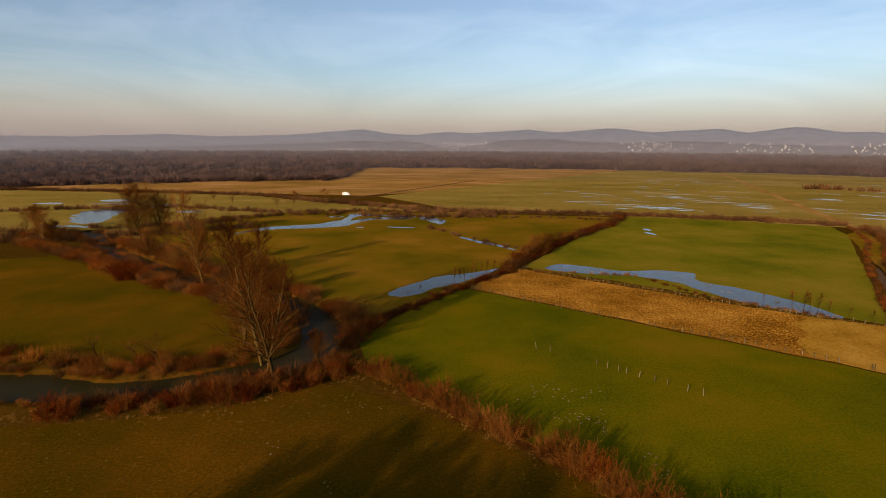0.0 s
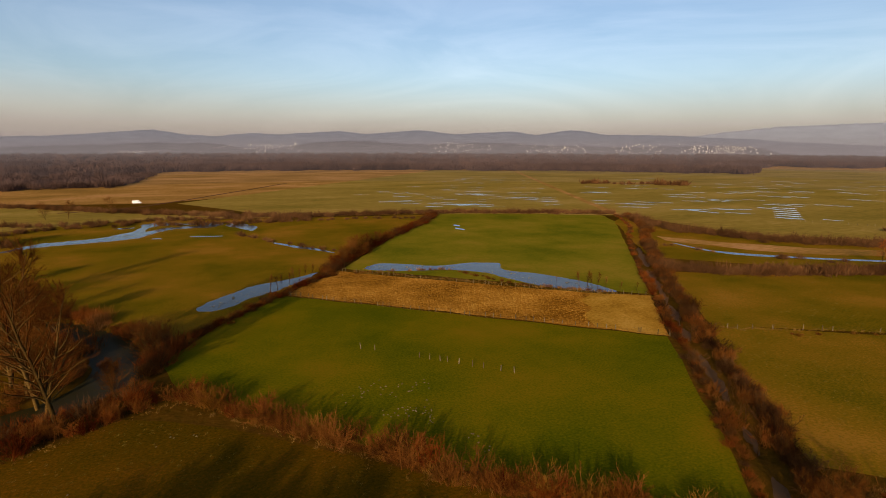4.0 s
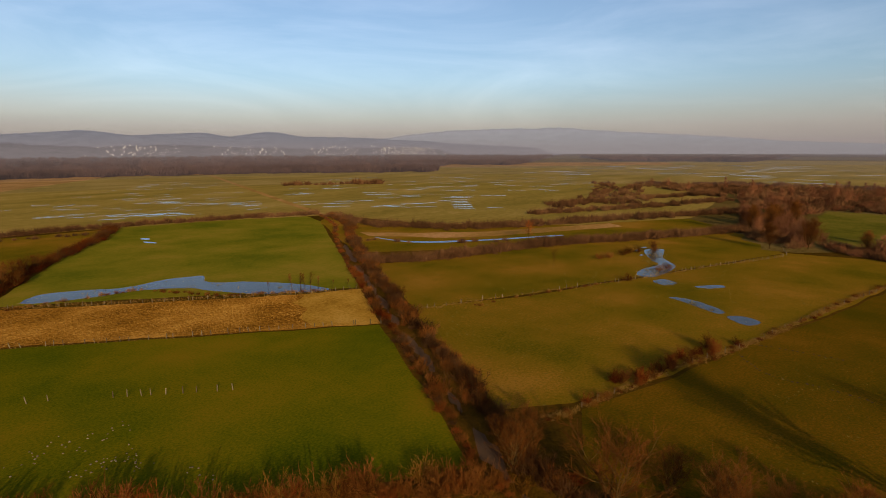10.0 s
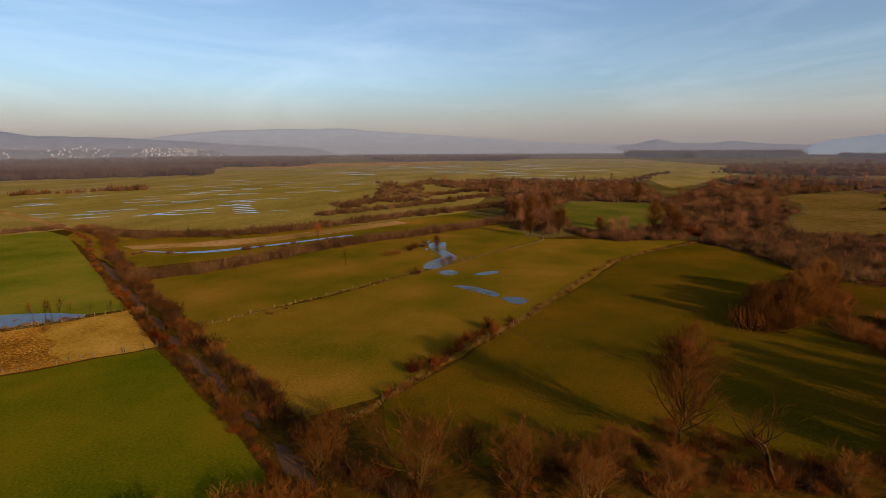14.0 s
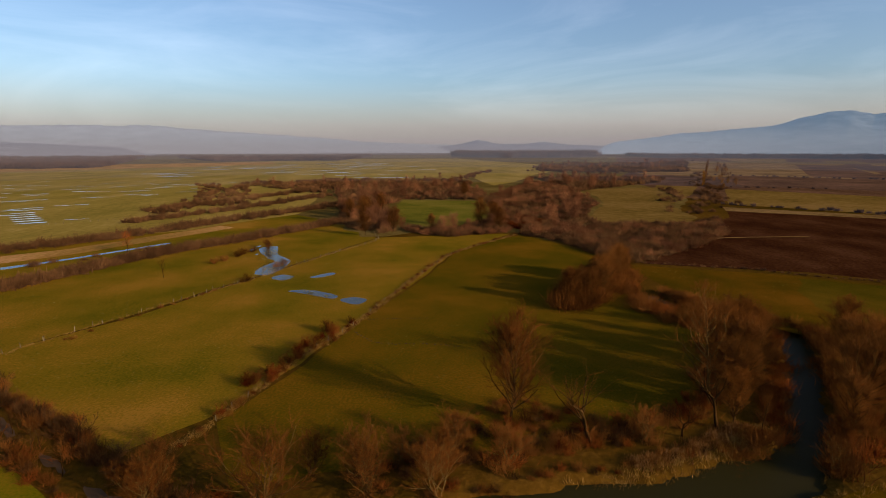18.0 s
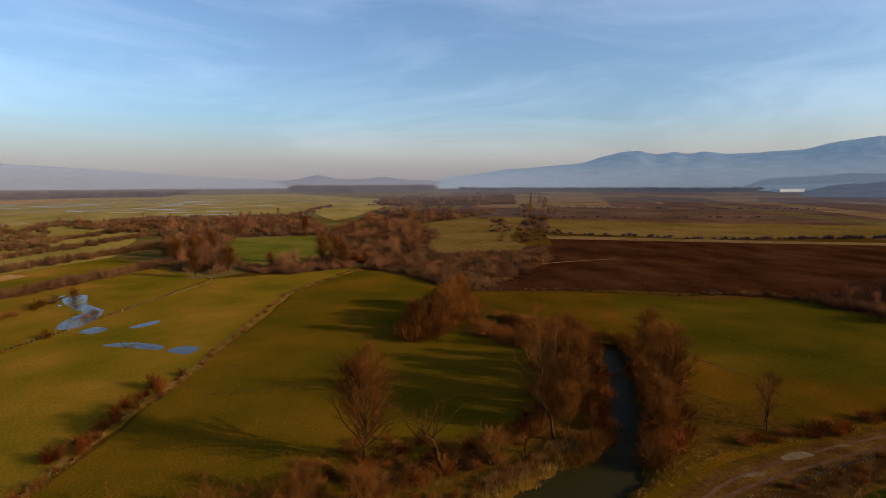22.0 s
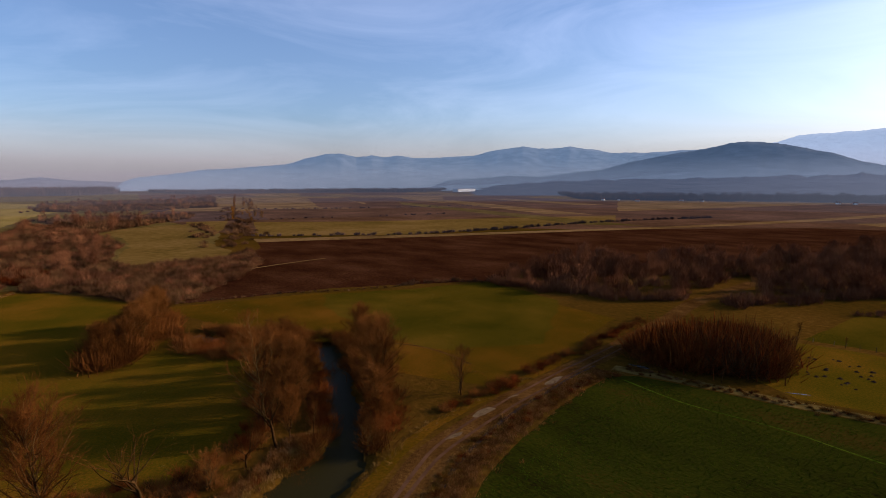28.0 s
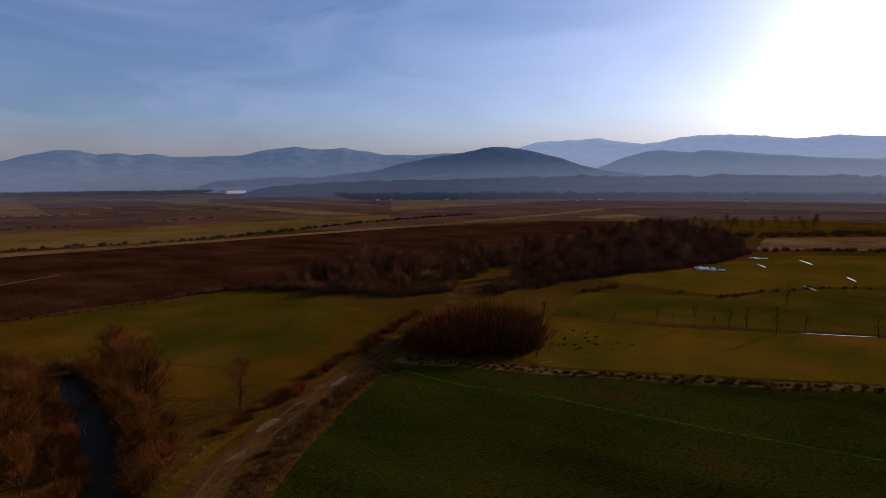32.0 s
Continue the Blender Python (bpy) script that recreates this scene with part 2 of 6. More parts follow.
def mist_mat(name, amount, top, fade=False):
    """A glowing see-through veil painted as thin winter haze, clearing upwards: warm away from the sun, blue to the
    side, bright towards it. fade: only in the southern half.
    """
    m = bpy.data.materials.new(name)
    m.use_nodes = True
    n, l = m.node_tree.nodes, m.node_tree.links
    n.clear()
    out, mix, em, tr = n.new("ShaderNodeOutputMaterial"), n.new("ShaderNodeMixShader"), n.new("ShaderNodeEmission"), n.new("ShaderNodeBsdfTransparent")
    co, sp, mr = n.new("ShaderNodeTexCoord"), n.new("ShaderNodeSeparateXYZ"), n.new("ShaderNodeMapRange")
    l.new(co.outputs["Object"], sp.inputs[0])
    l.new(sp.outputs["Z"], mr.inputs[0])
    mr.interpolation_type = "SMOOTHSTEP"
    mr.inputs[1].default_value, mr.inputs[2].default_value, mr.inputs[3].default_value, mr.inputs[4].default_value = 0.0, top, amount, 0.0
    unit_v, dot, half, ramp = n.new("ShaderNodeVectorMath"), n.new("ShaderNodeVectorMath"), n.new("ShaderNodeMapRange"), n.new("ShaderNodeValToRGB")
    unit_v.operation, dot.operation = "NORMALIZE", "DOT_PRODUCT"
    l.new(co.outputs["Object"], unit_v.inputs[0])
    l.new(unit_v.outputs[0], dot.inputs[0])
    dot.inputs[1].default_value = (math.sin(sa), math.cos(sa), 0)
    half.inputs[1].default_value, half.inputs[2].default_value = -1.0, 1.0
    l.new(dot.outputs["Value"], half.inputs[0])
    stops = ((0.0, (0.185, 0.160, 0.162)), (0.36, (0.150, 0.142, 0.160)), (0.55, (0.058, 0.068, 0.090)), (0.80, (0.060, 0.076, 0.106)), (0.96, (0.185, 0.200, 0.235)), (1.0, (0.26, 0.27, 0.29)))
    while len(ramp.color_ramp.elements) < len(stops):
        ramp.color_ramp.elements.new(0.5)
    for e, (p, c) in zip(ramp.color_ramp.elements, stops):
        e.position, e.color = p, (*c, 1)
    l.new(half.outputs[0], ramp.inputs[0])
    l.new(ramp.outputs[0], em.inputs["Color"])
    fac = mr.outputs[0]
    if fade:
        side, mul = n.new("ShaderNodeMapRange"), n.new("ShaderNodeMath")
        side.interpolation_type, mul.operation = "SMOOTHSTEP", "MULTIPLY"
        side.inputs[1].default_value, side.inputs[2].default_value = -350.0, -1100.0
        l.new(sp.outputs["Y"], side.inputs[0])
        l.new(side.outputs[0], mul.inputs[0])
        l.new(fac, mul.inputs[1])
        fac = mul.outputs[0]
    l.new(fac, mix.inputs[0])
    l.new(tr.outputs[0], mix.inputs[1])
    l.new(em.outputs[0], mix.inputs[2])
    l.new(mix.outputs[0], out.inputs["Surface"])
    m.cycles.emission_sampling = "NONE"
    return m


# ---- helpers of this scene ----
def mesh(name, verts, faces, material=None, smooth=False):
    me = bpy.data.meshes.new(name)
    me.from_pydata([tuple(map(float, v)) for v in verts], [], faces)
    if material:
        me.materials.append(material)
    if smooth:
        me.polygons.foreach_set("use_smooth", [True] * len(me.polygons))
    me.update()
    return me


def thing(name, me, label, category, group="", kind="", at=None):
    ob = new(name, me)
    if at is not None:
        ob.matrix_basis = at
    return tagged(ob, label, category, group, kind)


def part(name, me, parent, label=""):
    ob = new(name, me)
    ob.parent = parent
    return tagged(ob, label)


def bearing(az, r):
    """A place by its bearing, clockwise from +y, and its distance."""
    return r * math.sin(radians(az)), r * math.cos(radians(az))


def outline(pts, step, wob, smooth, closed=True):
    """Points along a line or round a field, with uneven edges; smooth: rounded like a shore."""
    n, out = len(pts), []
    for i in range(n if closed else n - 1):
        p0, p1, p2, p3 = [np.array(pts[j % n] if closed else pts[min(max(j, 0), n - 1)], float) for j in (i - 1, i, i + 1, i + 2)]
        k = max(1, int(np.linalg.norm(p2 - p1) / step))
        for j in range(k):
            s = j / k
            if smooth:
                q = 0.5 * (2 * p1 + (p2 - p0) * s + (2 * p0 - 5 * p1 + 4 * p2 - p3) * s * s + (3 * p1 - p0 - 3 * p2 + p3) * s ** 3)
            else:
                q = p1 + (p2 - p1) * s
            v = Vector((q[0] * 0.11, q[1] * 0.11, 3.7))
            w = Vector((q[0] * 0.5, q[1] * 0.5, 9.1))
            out.append((q[0] + wob * (noise.noise(v) + 0.5 * noise.noise(w)), q[1] + wob * (noise.noise(v + Vector((31, 7, 0))) + 0.5 * noise.noise(w + Vector((5, 40, 0))))))
    if not closed:
        out.append(tuple(map(float, pts[-1])))
    return out


def patch(name, pts, z, material, label, category="field", step=5.0, wob=0.8, smooth=False):
    o = outline(pts, step, wob, smooth)
    me = mesh(name, [(x, y, z * 0.3) for x, y in o], [list(range(len(o)))], material)
    if me.polygons[0].normal.z < 0:
        me.flip_normals()
    return thing(name, me, label, category, kind="structure")


def ribbon(name, pts, width, z, material, label, category, step=3.0, wob=0.3, smooth=True, vary=0.0):
    o = np.array(outline(pts, step, wob, smooth, closed=False))
    d = np.gradient(o, axis=0)
    d /= np.linalg.norm(d, axis=1)[:, None] + 1e-9
    nrm = np.stack([-d[:, 1], d[:, 0]], 1)
    w = np.array([width / 2 * (1 + vary * noise.noise(Vector((i * 0.31, 2.2, 0)))) for i in range(len(o))])[:, None]
    a, b = o + nrm * w, o - nrm * w
    z = z * 0.3 if z > 0 else z
    verts = [(*p, z) for p in a] + [(*p, z) for p in b]
    k = len(o)
    me = mesh(name, verts, [(i, k + i, k + i + 1, i + 1) for i in range(k - 1)], material)
    return thing(name, me, label, category, kind="structure")


# ---- the ground: one sheet to the horizon, with the river beds cut into it ----
RIVER_W = [(-150, 96), (-100, 88), (-74, 85), (-52, 84), (-37, 90), (-27, 101), (-26, 113), (-37, 133), (-62, 150), (-88, 169), (-128, 205), (-165, 250)]
RIVER_E = [(60, -38), (65, -45), (72, -51.5), (81, -57), (92, -63.5), (104, -70), (114, -74.5), (120, -72), (124, -64), (131, -58.5), (146, -56)]
POOL_E = [(50, 9), (52, -4), (54, -13), (56.5, -23), (59, -33), (62.5, -41)]
DITCH = [(50, 8), (49, 21), (52, 33), (57.5, 41), (64.5, 52), (77, 71), (91, 94), (101, 109), (119, 137), (143, 172), (166, 204), (185, 228), (206, 268)]


def away(px, py, line):
    best = np.full(px.shape, 1e9)
    for (x0, y0), (x1, y1) in zip(line[:-1], line[1:]):
        dx, dy = x1 - x0, y1 - y0
        s = np.clip(((px - x0) * dx + (py - y0) * dy) / (dx * dx + dy * dy), 0, 1)
        best = np.minimum(best, np.hypot(px - x0 - s * dx, py - y0 - s * dy))
    return best


def bed(d, half, bank):
    s = np.clip((half + bank - d) / bank, 0, 1)
    return s * s * (3 - 2 * s)


def smooth_line(line):
    return outline(line, 4.0, 0.0, True, closed=False)


LINE_W, LINE_E, LINE_D, LINE_P = smooth_line(RIVER_W), smooth_line(RIVER_E), smooth_line(DITCH), smooth_line(POOL_E)


def height(px, py):
    wob = 1.1 * np.sin(px * 0.31 + 1.3 * np.sin(py * 0.17)) + 0.8 * np.sin(py * 0.43 + px * 0.11)
    h = 0.0 * px
    h = h - 2.2 * bed(away(px, py, LINE_W) + wob * 0.5, 2.8, 2.4) - 2.2 * bed(np.hypot((px + 76) * 0.75, py - 85) + wob, 4.5, 3.0) * (1 - bed(away(px, py, LINE_W), 2.8, 2.4))
    h = h - 2.2 * np.maximum(bed(away(px, py, LINE_E) + wob * 0.6, 1.7, 2.3), bed(away(px, py, LINE_P) + wob * 0.6, 3.2, 2.2))
    h = h - 1.0 * bed(away(px, py, LINE_D) + wob * 0.5, 0.55, 1.5)
    return h


def lines(lo, hi, step, end):
    core = list(np.arange(lo, hi + step, step))
    out, s = [], step
    v = core[0]
    while v > -end:
        s *= 1.25
        v -= s
        out.insert(0, v)
    v, s = core[-1], step
    tail = []
    while v < end:
        s *= 1.25
        v += s
        tail.append(v)
    return np.array(out + core + tail)


gx, gy = lines(-170, 215, 1.75, 4800), lines(-110, 280, 1.75, 4800)
GX, GY = np.meshgrid(gx, gy)
GZ = height(GX, GY)
nx, ny = len(gx), len(gy)
gidx = np.arange(nx * ny).reshape(ny, nx)
gf = np.stack([gidx[:-1, :-1], gidx[:-1, 1:], gidx[1:, 1:], gidx[1:, :-1]], -1).reshape(-1, 4)


def big_mesh(name, verts, faces, material, smooth=False):
    """A mesh from numpy arrays: verts (n, 3), faces (m, 3 or 4)."""
    me = bpy.data.meshes.new(name)
    n, k = faces.shape
    me.vertices.add(len(verts))
    me.vertices.foreach_set("co", np.asarray(verts, np.float32).ravel())
    me.loops.add(n * k)
    me.loops.foreach_set("vertex_index", faces.astype(np.int32).ravel())
    me.polygons.add(n)
    me.polygons.foreach_set("loop_start", np.arange(0, n * k, k, dtype=np.int32))
    me.polygons.foreach_set("loop_total", np.full(n, k, np.int32))
    if smooth:
        me.polygons.foreach_set("use_smooth", np.ones(n, bool))
    me.materials.append(material)
    me.update(calc_edges=True)
    return me


thing("ground", big_mesh("ground", np.stack([GX.ravel(), GY.ravel(), GZ.ravel()], 1), gf, M_GROUND, True),
      "flat river valley floor of winter grass and bare earth", "ground", kind="structure")
ribbon("river_west", RIVER_W, 17, -0.75, M_RIVER, "slow dark river bending between bushy banks", "river", wob=0)
ribbon("river_pool", POOL_E, 12, -0.752, M_RIVER, "still green pool of the river below the road", "river", wob=0)
ribbon("river_east", RIVER_E, 11.5, -0.75, M_RIVER, "narrow dark green river under leaning bare trees", "river", wob=0)
ribbon("ditch_water", DITCH, 4.4, -0.80, M_MUDWATER, "brown water standing in a hedge-lined ditch", "ditch", wob=0)

# ---- fields ----
patch("field_main", [(-18, 108), (-7, 130), (7, 148.5), (82.5, 88.5), (73, 73), (63.5, 57.5), (50.5, 38), (24, 56), (13, 67), (3, 76), (-6, 85), (-13, 93)],
      0.06, M_GRASS, "lush green pasture between hedges with a broken fence")
patch("field_fallow", [(7.5, 149.5), (24.5, 174), (85.5, 125.5), (101.3, 117), (83.2, 89), (70, 99.5)], 0.09, M_FALLOW, "golden brown fallow strip with rough clods")
patch("field_bare", [(87, 124.5), (94, 121), (101, 116.6), (92, 102), (83, 89.6), (76, 95), (71.5, 99.5), (74, 107), (79, 112), (80, 119)], 0.11, M_SAND, "bare tan soil at the end of the fallow strip", step=2.0, wob=1.6)
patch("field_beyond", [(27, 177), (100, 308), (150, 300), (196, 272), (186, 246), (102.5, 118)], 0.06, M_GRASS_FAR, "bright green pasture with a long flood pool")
patch("meadow_river", [(-18, 112), (28, 190), (92, 290), (100, 305), (6, 318), (-60, 330), (-120, 300), (-150, 262), (-118, 214), (-78, 172), (-50, 152), (-26, 130), (-18, 118)],
      0.05, M_OLIVE, "yellowish winter meadow inside the river bend")
patch("meadow_west", [(-38, 102), (-38, 120), (-50, 132), (-95, 158), (-138, 190), (-190, 170), (-190, 108), (-100, 96), (-74, 97), (-55, 94)],
      0.05, M_PASTURE, "green meadow enclosed by the river bend")
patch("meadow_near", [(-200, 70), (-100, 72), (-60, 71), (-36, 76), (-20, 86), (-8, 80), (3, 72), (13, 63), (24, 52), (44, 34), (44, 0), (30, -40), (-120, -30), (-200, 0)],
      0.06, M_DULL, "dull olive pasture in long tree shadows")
patch("pasture_ditch", [(97, 91), (111, 116), (126, 139), (150, 127), (202, 108), (235, 88), (292, 57), (240, 32), (163, 62), (126, 77)], 0.06, M_OLIVE, "grazed olive pasture with one small bare tree")
patch("pasture_middle", [(66, 44), (80, 70), (97, 92), (124, 76), (162, 61), (242, 31), (253, -30), (206, -2), (172, 6), (120, 22), (96, 28), (75, 36)],
      0.05, M_OLIVE, "yellow-green pasture with shallow flood pools")
patch("pasture_south", [(58, 26), (74, 34), (96, 27), (120, 21), (172, 5), (206, -3), (250, -31), (240, -42), (188, -60), (165, -53), (140, -50), (112, -55), (92, -48), (75, -36), (68, -20), (66, 0)],
      0.06, M_PASTURE, "green pasture edged by the river wood")
patch("field_triangle", [(88, -72), (108, -80), (130, -66), (185, -60), (169, -106), (134, -161), (72, -148), (65, -101), (66, -80)], 0.06, M_DULL, "green and tan meadow beside the dirt road")
patch("field_triangle_green", [(163, -108), (135, -167), (95, -157), (73, -112), (86, -92), (107, -89), (144, -97)], 0.09, M_GREEN, "greener part of the meadow beside the ploughed field", wob=2.5)
patch("field_ploughed", [(186, -68), (235, -92), (283, -134), (311, -162), (345, -178), (310, -240), (277, -296), (222, -400), (172, -488), (100, -660), (54, -790), (20, -640), (33, -431), (60, -330), (140, -200), (137, -172), (172, -118)],
      0.06, M_PLOUGH, "large dark ploughed field")
patch("field_crop", [(41, -43), (44.5, -51), (47, -66), (49.5, -82), (50.6, -91), (49.9, -102.7), (46, -106), (29, -108.5), (-8, -113), (-45, -121), (-160, -150), (-160, -34), (26, -42)], 0.08, M_CROP, "dark green winter crop with faint tramlines")
patch("pasture_row", [(40, -128), (27, -156), (-10, -158), (-60, -165), (-150, -178), (-150, -150), (-45, -126), (20, -115)], 0.06, M_PASTURE, "brownish pasture before a row of small trees")
patch("pasture_row_far", [(27, -160), (20, -200), (-24, -205), (-60, -232), (-150, -260), (-150, -182), (-60, -168), (-10, -162)], 0.05, M_GREEN, "green pasture behind a row of small trees")
patch("field_wet", [(18, -226), (14, -240), (-32, -290), (-80, -336), (-190, -360), (-150, -264), (-60, -236), (-24, -209)], 0.07, M_PASTURE, "green field with strips of standing water")
patch("strip_grass_far", [(-58, -346), (-77, -430), (-160, -460), (-190, -380), (-86, -364)], 0.07, M_STRIP, "pale strip of grass behind the wood")
patch("strip_green_far", [(-62, -452), (-85, -616), (-160, -680), (-190, -520)], 0.07, M_DULL, "olive field strip before the far wood")
# far strips in the east and south-east
patch("plain_brown", [bearing(a, r) for a, r in ((108, 700), (114, 480), (128, 420), (140, 480), (150, 470), (170, 560), (200, 700), (205, 2300), (180, 2300), (150, 2300), (125, 2400), (107, 2300))],
      0.08, M_BROWNF, "brown patchwork of far winter fields", step=60, wob=8)
patch("field_tan", [(1403, -694), (1280, -893), (843, -666), (694, -512), (790, -400)], 0.2, M_STRIP, "tan stubble field", step=20, wob=2)
patch("field_brown", [(742, -378), (610, -716), (484, -492), (551, -279)], 0.2, M_BROWNF, "brown tilled field", step=20, wob=2)
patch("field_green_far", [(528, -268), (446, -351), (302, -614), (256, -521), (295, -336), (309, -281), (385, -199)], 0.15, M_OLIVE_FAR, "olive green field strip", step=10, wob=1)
patch("field_strip_pale", [(345, -177), (310, -239), (277, -297), (222, -401), (172, -490), (100, -662), (56, -800), (64, -850), (112, -690), (184, -502), (236, -408), (292, -304), (332, -240), (368, -186)], 0.15, M_STRIP, "pale grass strip beside the ploughed field", step=10, wob=0.6)
patch("field_tan_far", [(1366, -1045), (1275, -1317), (691, -730), (969, -749)], 0.3, M_STRIP, "tan far field", step=30, wob=3)
patch("field_tan_south", [(515, -1054), (364, -1432), (145, -1204), (341, -698)], 0.3, M_STRIP, "pale tan far fields", step=30, wob=3)
patch("field_tan_wood", [(76, -635), (24, -695), (-11, -640), (13, -562)], 0.2, M_STRIP, "tan patch of grass before the wood", step=10)
patch("plain_east", [bearing(a, r) for a, r in ((40, 900), (47, 560), (60, 400), (75, 330), (95, 300), (108, 330), (112, 480), (108, 700), (107, 2500), (95, 2800), (80, 2900), (60, 2900), (45, 2300))],
      0.03, M_SCRUBF, "dull brown meadows under scattered scrub", step=40, wob=8)
patch("scrub_floor", [(236, -46), (255, -34), (258, 0), (243, 40), (300, 66), (330, 95), (480, 150), (800, 150), (1150, 40), (1500, -200), (1150, -420), (760, -270), (430, -190), (330, -140), (250, -108), (205, -80)],
      0.07, M_SCRUBF, "brown dead grass and leaves under the scrub", step=12, wob=6)
STRIPS = (M_STRIP, M_OLIVE_FAR, M_BROWNF, M_SCRUBF, M_STRIP, M_WOODF, M_OLIVE_FAR, M_BROWNF)
field_rnd = random.Random(5)
for k in range(34):
    a, r = field_rnd.uniform(112, 150), field_rnd.uniform(700, 2200)
    cx, cy = bearing(a, r)
    ln, wd, lean = field_rnd.uniform(120, 330), field_rnd.uniform(18, 70), radians(field_rnd.gauss(-28, 5))
    ux, uy = math.cos(lean), math.sin(lean)
    patch("field_strip", [(cx + ux * p * ln - uy * q * wd, cy + uy * p * ln + ux * q * wd) for p, q in ((-1, -1), (1, -1), (1.1, 1), (-0.9, 1))],
          0.34 + 0.012 * k, STRIPS[k % 8], "narrow strip of far winter farmland", step=30, wob=1.5)
patch("meadow_northwest", [(-520, 180), (-300, 190), (-190, 240), (-160, 250), (-130, 222), (-118, 216), (-148, 262), (-118, 302), (-60, 332), (6, 320), (60, 318), (-20, 345), (-80, 380), (-150, 425), (-260, 448), (-376, 465), (-520, 480)],
      0.04, M_MEADOW_HAZED, "tan and olive meadows among the western hedges", step=10, wob=3)
patch("meadow_canal", [(137, 160), (146, 152), (172, 132), (236, 90), (300, 68), (335, 92), (262, 134), (215, 192), (205, 262), (185, 246), (162, 205)], 0.05, M_OLIVE, "olive meadow strip along the canal", step=6, wob=1.5)
# the wide wet meadows in the north
patch("meadow_gold", [(-520, 500), (-151, 440), (-60, 425), (100, 560), (330, 960), (0, 1010), (-420, 940), (-800, 820)], 0.12, M_GOLD, "wide bleached golden meadow", step=20, wob=4)
patch("meadow_wet", [(-50, 420), (10, 335), (60, 316), (102, 308), (160, 290), (206, 266), (251, 381), (335, 601), (416, 815), (300, 890)], 0.14, M_MEADOW_HAZED, "flooded olive meadow with long puddles", step=20, wob=2)
patch("meadow_wet_east", [(207, 266), (249, 380), (333, 600), (418, 830), (900, 760), (1500, 620), (1950, 380), (2000, -40), (1290, -215), (1050, -165), (932, -78), (726, -34), (690, -10), (640, 130), (560, 120), (330, 90), (262, 130), (215, 190)], 0.12, M_MEADOW_HAZED, "wide flooded meadow streaked with puddles", step=20, wob=3)
patch("meadow_far_gold", [(180, 960), (300, 880), (420, 840), (900, 770), (1350, 420), (1600, 520), (1150, 1000), (700, 1150), (250, 1120)], 0.16, M_GOLD, "far tan meadow below the wood", step=30, wob=5)
patch("meadow_island", [(372, 522), (455, 505), (470, 470), (385, 490)], 0.3, M_GOLD, "dry golden grass island with bushes", step=8, wob=3)
patch("clearing_green", [(395, 36), (420, 34), (412, -26), (329, -31), (272, -6), (274, 11), (304, 28)], 0.12, M_CLEAR, "green clearing in the scrub", step=6, wob=2)
patch("clearing_long", [(726, -34), (932, -78), (1049, -165), (1039, -230), (806, -127), (646, -81), (580, -49)], 0.14, M_MEADOW_HAZED, "long green clearing", step=10, wob=3)
patch("clearing_scrub", [(499, -123), (533, -147), (549, -207), (693, -274), (671, -311), (471, -211), (380, -155), (318, -146), (283, -125), (292, -82), (316, -83), (378, -109), (443, -123)], 0.12, M_OLIVE_FAR, "rough olive meadow in the scrub", step=6, wob=3)
patch("reed_strip", [(173, 198), (190, 175), (214, 153), (280, 118), (272, 108), (203, 143), (187, 156), (169, 187)], 0.1, M_GOLD, "bleached reed strip along a canal", step=4, wob=1)

# ---- standing water ----
patch("pool_green", [(34, 175), (41, 181), (50, 176.5), (58, 171.5), (70, 172), (79.5, 168.5), (77, 158.5), (83.5, 150.5), (90.5, 141), (94, 132), (94.5, 123), (81, 132.5), (74, 146), (70, 156), (59, 164), (49, 166), (38, 170)],
      0.12, M_FLOOD, "long blue flood pool in the pasture", "pool", 0.8, 0.9, True)
patch("pool_meadow", [(-93, 239), (-84, 251), (-72, 256.5), (-60, 260), (-50, 266), (-44, 279), (-37, 289), (-27, 291), (-19, 293), (-17, 305), (-30, 309), (-42, 314), (-52, 314), (-54, 288), (-64, 270), (-76, 266), (-88, 257)],
      0.10, M_FLOOD, "winding flood channel reflecting the pale sky", "pool", 1.4, 2.2, True)
patch("meadow_spit", [(-48, 285), (-40, 297), (-26, 299), (-30, 303), (-42, 304), (-48, 300)], 0.14, M_OLIVE, "low grassy spit in the flood channel", "field", 1.5, 1.0, True)
patch("pool_bend", [(-14, 298), (-6, 283), (-1, 273), (1, 288), (-7, 305)], 0.10, M_FLOOD, "small bright pool beside the channel", "pool", 1.2, 1.4, True)
patch("pool_sliver", [(-26, 264.5), (-13, 261), (-14, 259.5), (-25, 262)], 0.10, M_FLOOD, "sliver of water in the meadow", "pool", 1.2, 0.8, True)
patch("pool_channel", [(7, 236), (16, 226), (29, 206), (25, 209), (13, 224)], 0.11, M_FLOOD, "narrow pool in the meadow", "pool", 1.0, 1.1, True)
patch("pool_hedge", [(-14.5, 142.5), (-9, 153), (-1, 162.5), (9, 167), (18, 174), (16, 169), (9, 159), (-1, 149.5), (-8.5, 140.5)], 0.11, M_FLOOD, "flood pool beside the hedge", "pool", 0.8, 1.2, True)
patch("pool_west", [(-205, 300), (-210, 322), (-200, 334), (-180, 338), (-186, 312), (-174, 282), (-178, 268), (-194, 282)], 0.1, M_FLOOD, "wide bright pool under bare trees", "pool", 1.4, 4.0, True)
patch("pool_west_strip", [(-236, 360), (-215, 364), (-195, 364.5), (-215, 359.5)], 0.1, M_FLOOD, "thin strip of standing water", "pool", 1.4, 1.2, True)
patch("pool_west_edge", [(-195, 257), (-180, 263), (-167, 257), (-181, 257)], 0.1, M_FLOOD, "shallow water among the bank bushes", "pool", 1.4, 1.5, True)
